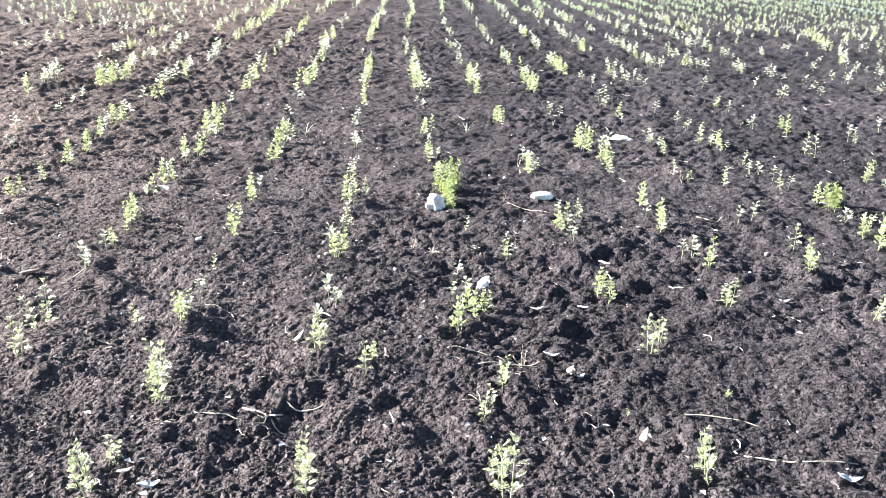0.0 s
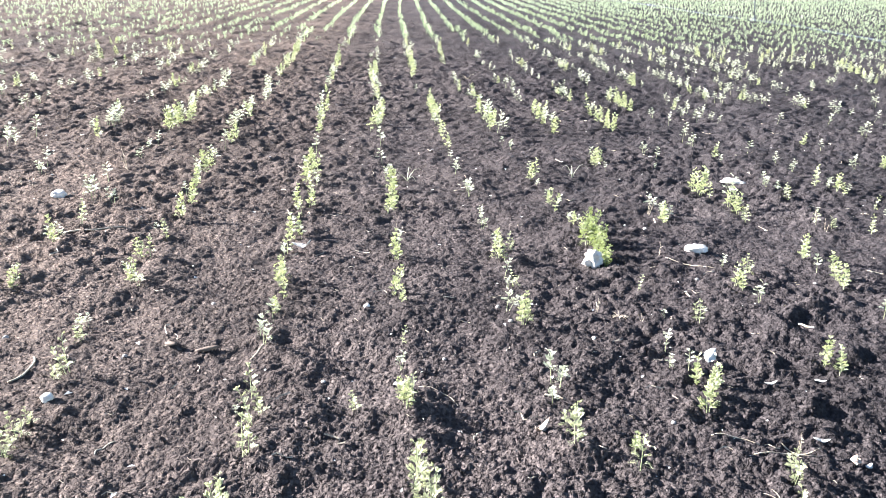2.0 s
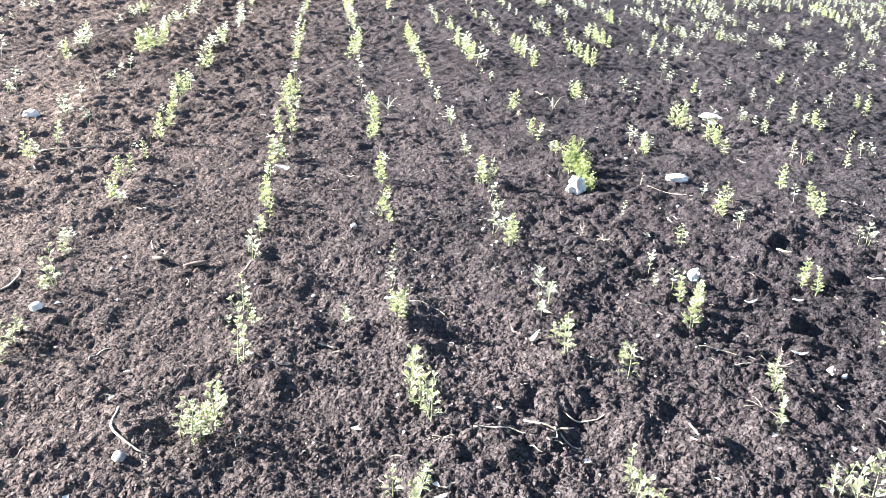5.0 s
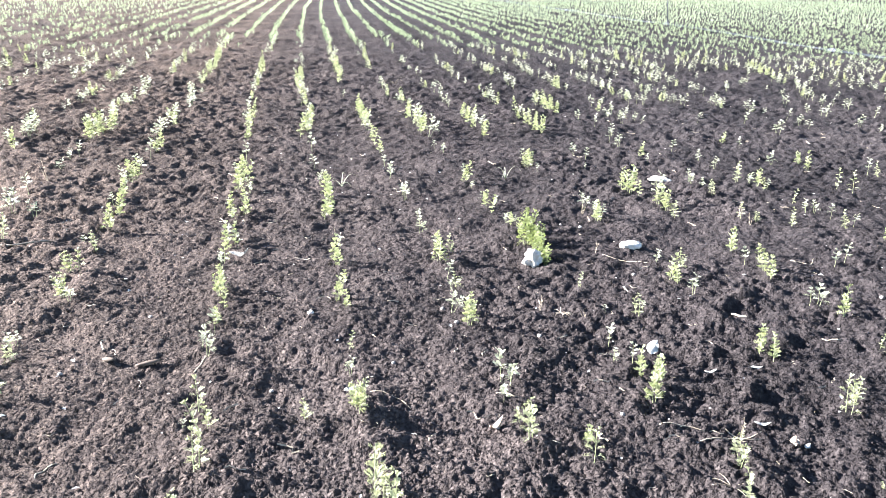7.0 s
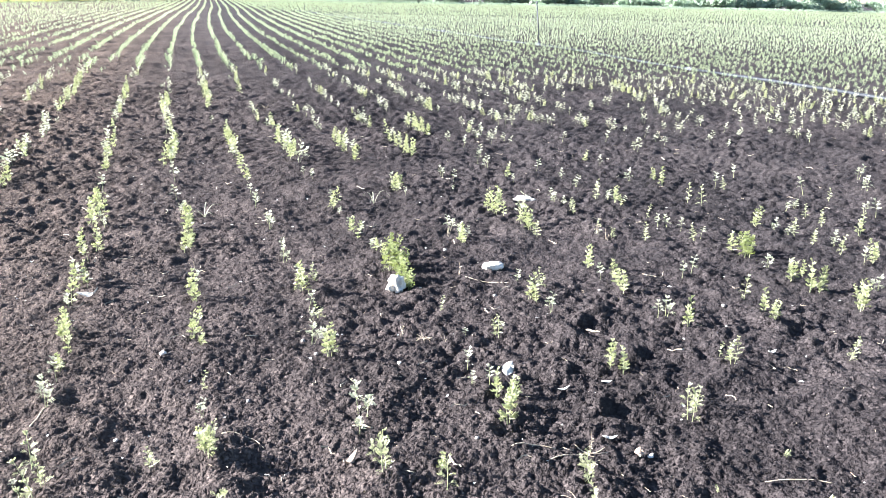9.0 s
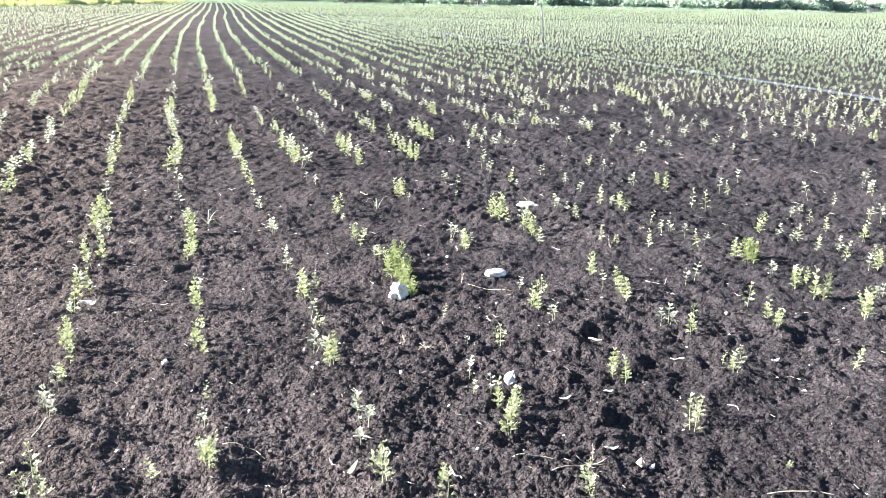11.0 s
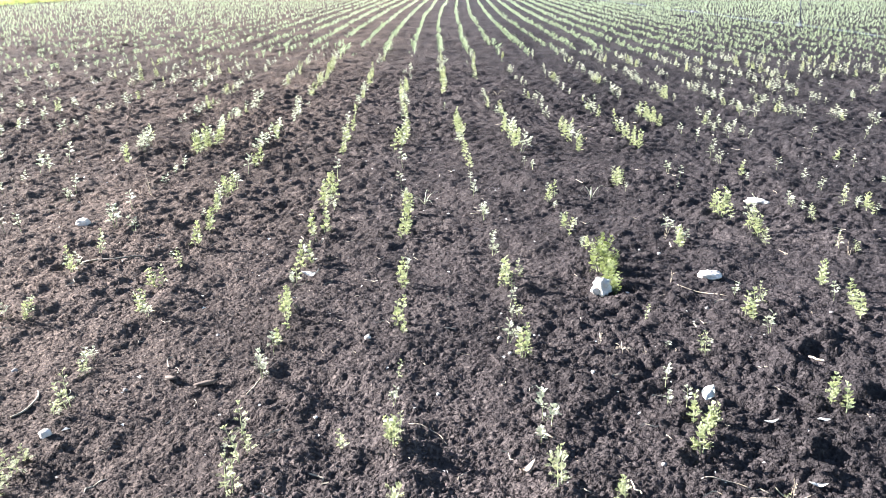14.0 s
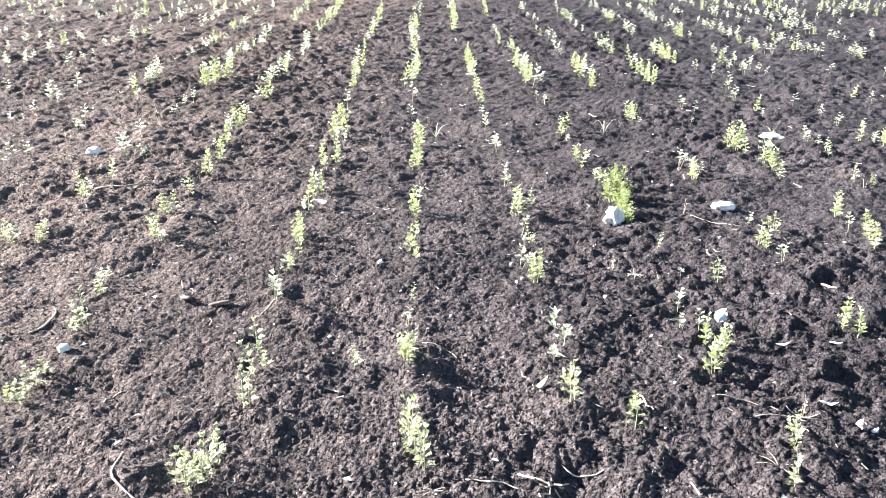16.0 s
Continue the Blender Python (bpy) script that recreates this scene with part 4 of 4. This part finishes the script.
LEAVES = [
    (0.293, 1.634, 0.06, 0.022, 40, 0.9), (-0.068, 1.858, 0.036, 0.022, 20, 0.4), (1.002, 1.598, 0.044, 0.016, -15, 0.5), (1.043, 1.506, 0.04, 0.026, 60, 0.6), (1.144, 1.883, 0.036, 0.015, -10, 0.3),
    (1, 1.887, 0.044, 0.013, 5, 0.5), (1.163, 1.195, 0.044, 0.03, 70, 1.2), (1.551, 1.037, 0.05, 0.022, -20, 0.6), (0.081, 1.036, 0.048, 0.022, 10, 0.5), (0.013, 1.085, 0.042, 0.014, 25, 0.4),
    (1.797, 1.931, 0.036, 0.018, 0, 0.6), (1.067, 1.492, 0.03, 0.015, 35, 0.5), (0.309, 2.94, 0.03, 0.012, 60, 0.5),
]
for k, row in enumerate(LEAVES):
    tone = (DRY_LEAF, WHITE_LEAF, WHITE_LEAF)[k % 3]
    dead_leaf(*row, tone, "curled dry tan leaf lying on soil" if k % 3 == 0 else "small bleached dead leaf lying on soil")
dead_leaf(-0.458, 2.953, 0.080, 0.045, -15, 0.7, WHITE_LEAF, "broad pale dead leaf caught among seedlings", (0, -12), 0.015)
dead_leaf(0.84, 1.948, 0.060, 0.036, 48, 0.5, WHITE_LEAF, "white dead leaf resting on a green seedling", (18, -22), 0.055)


def husk(x, y, length, turn):
    pts = [(length * (f - 0.5), 0, 0.006 + 0.004 * math.sin(3 * f)) for f in np.linspace(0, 1, 8)]
    wid = [0.011 * (0.25 + math.sin(math.pi * f) ** 0.6) for f in np.linspace(0, 1, 8)]
    up = [-0.006 * math.sin(math.pi * f) for f in np.linspace(0, 1, 8)]
    ob = new("husk", ribbon(pts, wid, 0.003, "husk", HUSK, up))
    return tagged(lay(ob, x, y, turn, -0.003, (0, -6)), "brown split husk lying on crumbly soil", "husk")


husk(-0.642, 2.091, 0.070, 12)
husk(-0.754, 2.111, 0.045, -25)


def tube(name, points, radii, sides, mat, parent=None):
    """A round, tapering tube along a line of points."""
    verts, faces = [], []
    for i, p in enumerate(points):
        a, b = Vector(points[max(i - 1, 0)]), Vector(points[min(i + 1, len(points) - 1)])
        d = (b - a).normalized()
        ref = Vector((0, 0, 1)) if abs(d.z) < 0.9 else Vector((1, 0, 0))
        u = d.cross(ref).normalized()
        w = u.cross(d)
        for k in range(sides):
            q = 6.2832 * k / sides
            verts.append(Vector(p) + (u * math.cos(q) + w * math.sin(q)) * radii[i])
        if i:
            n = (i - 1) * sides
            faces += [(n + k, n + (k + 1) % sides, n + sides + (k + 1) % sides, n + sides + k) for k in range(sides)]
    me = bpy.data.meshes.new(name)
    me.from_pydata([tuple(v) for v in verts], [], faces + ([tuple(range(sides - 1, -1, -1)), tuple(range(len(verts) - sides, len(verts)))] if sides > 2 else []))
    for p in me.polygons:
        p.use_smooth = True
    me.materials.append(mat)
    ob = new(name, me)
    ob.parent = parent
    return ob


# twigs and straws: start, end, bow to the side, thickness
TWIGS = [
    (-1.128, 1.885, -1.118, 2.024, -0.025, 0.003), (-1.465, 3.117, -1.213, 3.166, -0.012, 0.0042), (-0.792, 1.573, -0.758, 1.623, 0.012, 0.002), (-0.504, 2.035, -0.45, 2.15, 0.012, 0.0022), (0.715, 1.603, 0.833, 1.584, 0.01, 0.0018),
    (0.893, 1.595, 0.979, 1.562, -0.02, 0.002), (1.779, 2.749, 1.895, 2.764, -0.035, 0.0024), (0.794, 1.53, 0.966, 1.538, 0.014, 0.0018), (-0.665, 1.371, -0.565, 1.22, -0.035, 0.003), (0.312, 1.357, 0.412, 1.347, -0.016, 0.0022),
    (0.212, 1.317, 0.325, 1.245, 0.01, 0.0026), (1.279, 2.288, 1.307, 2.24, 0.003, 0.0042), (0.099, 1.306, 0.232, 1.268, 0.008, 0.002), (-0.014, 1.855, 0.092, 1.789, 0.022, 0.0016), (1.289, 1.321, 1.469, 1.271, 0.012, 0.002),
    (0.331, 1.814, 0.378, 1.778, 0.004, 0.003), (1.003, 2.857, 1.17, 2.749, 0.01, 0.002), (1.371, 1.15, 1.617, 1.122, -0.018, 0.0022),
]
for x0, y0, x1, y1, bow, thick in TWIGS:
    pts = []
    side = Vector((y0 - y1, x1 - x0, 0)).normalized()
    for f in np.linspace(0, 1, 9):
        p = Vector((x0 + (x1 - x0) * f, y0 + (y1 - y0) * f, 0)) + side * bow * math.sin(math.pi * f) + side * 0.003 * math.sin(11 * f + x0 * 9)
        pts.append(p)
    z = soil_height([p.x for p in pts], [p.y for p in pts])
    z = np.convolve(np.r_[z[0], z, z[-1]], [0.25, 0.5, 0.25], "valid")
    for p, h in zip(pts, z):
        p.z = float(h) + thick * 0.8
    stick = tube("twig", pts, [thick * (0.55 + 0.45 * math.sin(1 + 2 * f)) for f in np.linspace(0, 1, 9)], 5, STRAW)
    tagged(stick, "thin bent dry straw lying on soil", "twig", "twigs on the soil")


def dry_tuft(x, y, blades, reach, label, mat, seed, flat=0.6):
    """A weed of narrow blades that arch outwards from one foot."""
    rng = random.Random(seed)
    root = tagged(lay(new("grass_tuft"), x, y), label, "weed", "weeds among the rows")
    for _ in range(blades):
        a, r = rng.uniform(0, 6.283), reach * rng.uniform(0.35, 1.15)
        pts = [(math.cos(a) * r * f, math.sin(a) * r * f, r * flat * (1.8 * f - 1.5 * f * f) + 0.002) for f in np.linspace(0, 1, 6)]
        wid = [(0.0026 if reach > 0.06 else 0.0011) * (1.05 - f) + 0.0003 for f in np.linspace(0, 1, 6)]
        new("blade", ribbon(pts, wid, 0.0004, "blade", mat)).parent = root
    return root


dry_tuft(-0.027, 4.099, 9, 0.13, "pale spidery grass weed beside a seedling row", LEAF_PALE, 1, 0.75)
dry_tuft(0.613, 7.98, 7, 0.16, "dry spiky weed standing between rows", STRAW, 2, 0.9)
dry_tuft(0.892, 4.154, 5, 0.09, "thin green grass weed in bare soil", LEAF_PALE, 3, 1.5)
dry_tuft(0.678, 2.352, 24, 0.042, "low tangle of dry straw on the soil", STRAW, 4, 0.5)
dry_tuft(0.033, 1.288, 8, 0.045, "bleached dead root lying on soil", STRAW, 5, 0.25)
dry_tuft(0.792, 1.363, 7, 0.05, "dead straw tuft on crumbly soil", STRAW, 6, 0.35)


def strew_litter():
    """Flecks of straw and bleached leaf too many to count."""
    rng = np.random.default_rng(33)
    n = 900
    a, r = np.radians(rng.uniform(-40, 54, n)), 1.1 + 6.5 * rng.random(n) ** 1.3
    x, y = 0.2 + r * np.sin(a), -0.3 + r * np.cos(a)
    straw = []
    for k in range(6):
        q = random.Random(k)
        pts = [np.array([f - 0.5, 0.25 * q.uniform(-1, 1) * math.sin(3.1 * f), 0.12 + 0.08 * math.sin(5 * f + k)]) for f in np.linspace(0, 1, 5)]
        v, fc = [], []
        for i, p in enumerate(pts):
            v += [p + np.array([0, 0.03, 0]), p + np.array([0, 0, 0.05]), p - np.array([0, 0.03, 0])]
            if i:
                b = 3 * (i - 1)
                fc += [(b, b + 1, b + 4, b + 3), (b + 1, b + 2, b + 5, b + 4)]
        straw.append((np.array(v), np.array(fc)))
    size = 0.018 + 0.05 * rng.random(n) ** 2.5
    ob = scatter("straw_litter", np.c_[x, y, size][:520], straw, STRAW, "short bits of dry straw scattered on soil")
    ob["category"] = "litter"
    flake = []
    for k in range(6):
        q = np.random.default_rng(k + 50)
        v = np.array([(0.5, 0, 0.15), (0.1, 0.28, 0.3), (-0.5, 0.05, 0.1), (-0.05, -0.3, 0.28)]) * q.uniform(0.7, 1.3, (4, 1))
        flake.append((v, np.array([(0, 1, 2, 3)])))
    size = 0.008 + 0.016 * rng.random(n) ** 2
    ob = scatter("leaf_flecks", np.c_[x, y, size][520:], flake, WHITE_LEAF, "small bleached leaf flecks scattered on soil")
    ob["category"] = "litter"


strew_litter()

# ---- irrigation pipe with its sprinkler riser ----


def pipe_x(y):
    return np.interp(y, [-7, 9, 12.5, 17.6, 21, 28, 47], [8.4, 7.97, 7.85, 7.75, 7.4, 6.9, 5.6])


def irrigation():
    y0, length, r = -6.4, 6.0, 0.024
    for k in range(9):
        a, b = y0 + k * length, y0 + (k + 1) * length
        pts = []
        for y in np.linspace(a, b, 7):
            pts.append((float(pipe_x(y)), float(y), 0.062 + 0.012 * math.sin(y * 0.9)))
        line = tube("irrigation_pipe", pts, [r] * 7, 12, PIPE)
        tagged(line, "long grey plastic irrigation pipe lying in the crop", "pipe", "irrigation pipe sections")
        end = Vector(pts[-1])
        way = (Vector(pts[-1]) - Vector(pts[-2])).normalized()
        tube("coupler", [end - way * 0.10, end - way * 0.08, end + way * 0.08, end + way * 0.10], [0.028, 0.034, 0.034, 0.028], 12, PIPE_DARK, line)
        tube("clamp", [end - way * 0.02, end + way * 0.02], [0.038, 0.038], 8, STEEL, line)
    px, py = 7.75, 17.6
    riser = tagged(new("sprinkler_riser"), "thin upright sprinkler riser on the irrigation pipe", "sprinkler")
    riser.location = (px, py, 0.06)
    tube("pole", [(0, 0, 0.02), (-0.05, 0, 0.5), (-0.11, 0, 0.93)], [0.015, 0.014, 0.013], 8, PIPE_DARK, riser)
    tube("saddle", [(0.005, -0.14, 0), (0.0, 0, 0), (-0.005, 0.14, 0)], [0.034, 0.042, 0.034], 12, PIPE_DARK, riser)
    tube("collar", [(0, 0, 0.03), (0, 0, 0.10)], [0.024, 0.020], 8, PIPE_DARK, riser)
    head = tube("sprinkler_head", [(-0.11, 0, 0.91), (-0.112, 0, 0.94), (-0.115, 0, 0.98)], [0.014, 0.024, 0.010], 8, PIPE_DARK, riser)
    tube("nozzle", [(-0.115, 0, 0.96), (-0.09, 0.02, 0.97), (-0.06, 0.03, 0.985)], [0.010, 0.009, 0.006], 6, STEEL, head)


irrigation()

# ---- trees, shrubs and the bank round the field ----


def leaf_cloud(name, blobs, count, size, mat, parent, seed):
    """Many small leaf faces spread through some uneven blobs: centre, radii."""
    rng = np.random.default_rng(seed)
    weight = np.array([b[1][0] * b[1][1] * b[1][2] for b in blobs]) ** 0.67
    pick = rng.choice(len(blobs), count, p=weight / weight.sum())
    c = np.array([b[0] for b in blobs])[pick]
    r = np.array([b[1] for b in blobs])[pick]
    d = rng.normal(size=(count, 3))
    d /= np.linalg.norm(d, axis=1, keepdims=True)
    at = c + d * r * (0.45 + 0.6 * rng.random((count, 1)) ** 0.6)
    at[:, 2] = np.maximum(at[:, 2], 0.03)
    u = rng.normal(size=(count, 3)) + d * 0.2
    u /= np.linalg.norm(u, axis=1, keepdims=True)
    w = np.cross(u, d + rng.normal(0, 0.5, (count, 3)))
    w /= np.linalg.norm(w, axis=1, keepdims=True) + 1e-6
    s = size * rng.uniform(0.5, 1.4, (count, 1))
    # some larger sprays deep inside close the crown
    deep = rng.random((count, 1)) < 0.14
    at = np.where(deep, c + d * r * 0.55, at)
    at[:, 2] = np.maximum(at[:, 2], 0.03)
    s = np.where(deep, s * 2.8, s)
    v = np.stack([at - u * s, at + w * s * 0.5, at + u * s, at - w * s * 0.5], 1).reshape(-1, 3)
    f = np.arange(count * 4).reshape(-1, 4)
    ob = new(name, mesh_from(name, v, f, mat, False))
    ob.parent = parent
    return ob


def tree(x, y, height, width, foot, seed, label, mat=CROWN, count=2600):
    rng = random.Random(seed)
    root = tagged(new("tree"), label, "tree", "trees round the field")
    root.location = (x, y, 0)
    bend = rng.uniform(-0.3, 0.3)
    trunk = [(bend * f * f, rng.uniform(-0.05, 0.05), height * 0.75 * f) for f in np.linspace(0, 1, 7)]
    thick = 0.019 * height
    tube("trunk", trunk, [thick * (1.25 - 0.95 * f) for f in np.linspace(0, 1, 7)], 8, BARK, root)
    blobs = []
    for k in range(9):
        f = rng.uniform(0.0, 1.0)
        z = foot + (height - foot) * (0.12 + 0.76 * f)
        a = k * 2.4 + rng.uniform(-0.5, 0.5)
        reach = width * 0.5 * math.sin(math.pi * (0.2 + 0.65 * f)) * rng.uniform(0.45, 0.85)
        p = Vector((math.cos(a) * reach, math.sin(a) * reach, z))
        s = width * rng.uniform(0.16, 0.27)
        blobs.append((tuple(p), (s, s, s * 0.7)))
        start = Vector(trunk[2 + int(3 * f)])
        mid = (start + p) * 0.5 + Vector((0, 0, -0.1 * reach))
        tube("limb", [start, mid, p], [thick * 0.45, thick * 0.28, thick * 0.08], 6, BARK, root)
    blobs.append(((0, 0, height * 0.86), (width * 0.25, width * 0.25, height * 0.14)))
    leaf_cloud("crown", blobs, int(count * 1.1), 0.15, mat, root, seed)
    return root


def shrub(x, y, height, width, seed, label, mat=SHRUB, count=2600, size=0.07):
    rng = random.Random(seed)
    root = tagged(new("shrub"), label, "shrub", "shrubs round the field")
    root.location = (x, y, 0)
    blobs = []
    for k in range(6):
        a = k * 1.3 + rng.uniform(-0.4, 0.4)
        p = (math.cos(a) * width * rng.uniform(0.1, 0.36), math.sin(a) * width * 0.3, height * rng.uniform(0.2, 0.62))
        s = width * rng.uniform(0.18, 0.3)
        blobs.append((p, (s, s, height * rng.uniform(0.25, 0.38))))
        tube("branch", [(0, 0, -0.05), (p[0] * 0.5, p[1] * 0.5, p[2] * 0.6), p], [0.05, 0.035, 0.01], 5, BARK, root)
    leaf_cloud("foliage", blobs, count, size, mat, root, seed)
    return root


# x, y, height, crown width, height of the crown's foot
TREES = [
    (10.5, 92, 7, 5.4, 1.4), (18.3, 93, 6.5, 4.6, 1.2), (25.7, 90, 8, 3.6, 2.2), (31.7, 92, 7, 6, 1.5), (39.5, 95, 6, 4.2, 0.9),
    (47.0, 96, 6.4, 4, 0.6), (52.0, 95, 5.6, 5, 0.5), (58.5, 88, 9.5, 6.5, 0.3), (65.0, 90, 9, 7, 0.5), (4.0, 96, 8, 6, 1),
    (-1.0, 92, 7.5, 5, 0.8), (-5.0, 90, 8, 5, 1), (-17.9, 69, 6, 3, 1.2), (-17.5, 74, 7.5, 5.5, 0.8), (-22.0, 66, 7, 5, 0.6),
    (-27.2, 58, 7, 5.5, 0.7), (-30.5, 53, 6.5, 5, 0.4), (-35.5, 49, 7, 6, 0.6),
]
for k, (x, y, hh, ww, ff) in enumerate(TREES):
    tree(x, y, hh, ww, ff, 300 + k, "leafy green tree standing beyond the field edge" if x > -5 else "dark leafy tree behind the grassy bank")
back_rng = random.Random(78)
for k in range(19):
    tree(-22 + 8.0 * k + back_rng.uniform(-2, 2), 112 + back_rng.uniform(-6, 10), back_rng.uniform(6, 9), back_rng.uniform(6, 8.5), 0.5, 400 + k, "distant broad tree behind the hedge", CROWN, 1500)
hedge_rng = random.Random(77)
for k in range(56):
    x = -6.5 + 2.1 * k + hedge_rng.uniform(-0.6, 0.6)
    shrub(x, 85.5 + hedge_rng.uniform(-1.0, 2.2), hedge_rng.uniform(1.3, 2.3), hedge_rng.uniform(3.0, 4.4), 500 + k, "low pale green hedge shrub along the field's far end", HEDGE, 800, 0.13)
for k, (x, y, hh, ww, gold) in enumerate([
    (-20.2, 44.5, 1.6, 3, 0), (-19.7, 45, 1.3, 2.6, 1), (-19.2, 45.6, 0.9, 2.2, 1), (-16.9, 48.6, 1.1, 2.2, 1), (-15.7, 50.8, 1.2, 2.4, 0),
    (-14.0, 54, 1.0, 2.4, 1), (-12.7, 57, 0.9, 2.4, 0), (-11.6, 60, 0.8, 2.2, 1), (-10.2, 64, 1.0, 2.4, 0), (-8.9, 68, 1.0, 2.6, 0),
    (-7.4, 72, 1.1, 2.6, 0), (-6.0, 76, 1.0, 2.6, 0), (-16.4, 49.5, 1.5, 2.8, 0), (-22.1, 41.5, 1.4, 2.8, 1), (-23.6, 39, 0.9, 2.4, 1),
    (-28.5, 54, 3, 4.5, 0), (-24.6, 57, 2.8, 4.5, 0), (-21.4, 60, 2.6, 4.2, 0), (-18.8, 63, 2.4, 4.2, 1), (-16.0, 68, 2.4, 4, 0),
    (-13.0, 74, 2.2, 4.2, 0),
]):
    shrub(x, y, hh, ww, 600 + k, "yellow-green bush on the bank beside the field" if gold else "dense green bush on the bank beside the field", GOLD if gold else SHRUB, 1800, 0.10)


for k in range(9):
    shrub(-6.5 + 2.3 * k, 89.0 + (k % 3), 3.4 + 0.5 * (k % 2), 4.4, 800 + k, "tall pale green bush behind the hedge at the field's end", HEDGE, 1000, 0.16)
bank_rng = random.Random(91)
for k in range(20):
    y = 33.5 + 2.3 * k
    gold = bank_rng.random() < 0.45
    x = float(left_edge(y)) - bank_rng.uniform(3.2, 7.5)
    shrub(x, y + 0.4, bank_rng.uniform(0.9, 1.7), bank_rng.uniform(2.4, 3.6), 700 + k, "yellow-green bush on the bank beside the field" if gold else "dense green bush on the bank beside the field", GOLD if gold else SHRUB, 1500, 0.12)
for k in range(14):
    y = 36.0 + 3.6 * k
    gold = bank_rng.random() < 0.4
    x = float(left_edge(y)) - bank_rng.uniform(9.0, 12.0)
    shrub(x, y, bank_rng.uniform(2.6, 3.4), bank_rng.uniform(4.0, 5.0), 740 + k, "tall yellow-green bush behind the field's side bank" if gold else "tall green bush behind the field's side bank", GOLD if gold else SHRUB, 1500, 0.13)


def dirt_mound():
    bm = bmesh.new()
    bmesh.ops.create_icosphere(bm, subdivisions=5, radius=1.0)
    for v in bm.verts:
        p = v.co
        k = 1 + 0.35 * noise.noise(p * 1.7) + 0.16 * noise.noise(p * 5) + 0.07 * noise.noise(p * 12)
        v.co = (p.x * 1.7 * k, p.y * 1.0 * k, max(p.z, -0.1) * 0.75 * k)
    me = bpy.data.meshes.new("dirt_mound")
    bm.to_mesh(me)
    bm.free()
    me.materials.append(EARTH)
    ob = new("dirt_mound", me)
    ob.location = (-14.6, 50.2, 0.1)
    return tagged(ob, "bare reddish-brown earth mound on the field's edge", "mound")


EARTH = plain("red_earth", (0.20, 0.145, 0.115), (0.36, 0.275, 0.225), 3, 0.9, 0.03)
dirt_mound()


def verge():
    """Tall grass along the edges of the field."""
    rng = np.random.default_rng(44)
    n = 6000
    y = rng.uniform(18, 82, n)
    x = left_edge(y) - rng.random(n) ** 1.6 * 5.0
    keep = (np.abs(x + 14.6) > 1.6) | (np.abs(y - 49.8) > 1.5)
    side = np.c_[x, y, 0.12 + 0.26 * rng.random(n)][keep]
    m = 5000
    end = np.c_[rng.uniform(-4, 112, m), 81.0 + 4.0 * rng.random(m), 0.14 + 0.25 * rng.random(m)]
    shapes = []
    for k in range(5):
        q, v, f = np.random.default_rng(k), [], []
        for b in range(7):
            a, lean = q.uniform(0, 6.283), q.uniform(0.15, 0.6)
            d, w = np.array([math.cos(a), math.sin(a), 0]), np.array([-math.sin(a), math.cos(a), 0]) * 0.022
            i = len(v)
            v += [-w + d * 0.05, w + d * 0.05, d * lean * 0.5 + w * 0.6 + np.array([0, 0, 0.6]), d * lean - w * 0.2 + np.array([0, 0, 1.0])]
            f.append((i, i + 1, i + 2, i + 3))
        shapes.append((np.array(v), np.array(f)))
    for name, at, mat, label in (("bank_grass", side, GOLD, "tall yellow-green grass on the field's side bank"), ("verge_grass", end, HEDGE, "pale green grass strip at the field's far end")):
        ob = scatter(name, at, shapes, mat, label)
        ob["category"] = "grass"


verge()
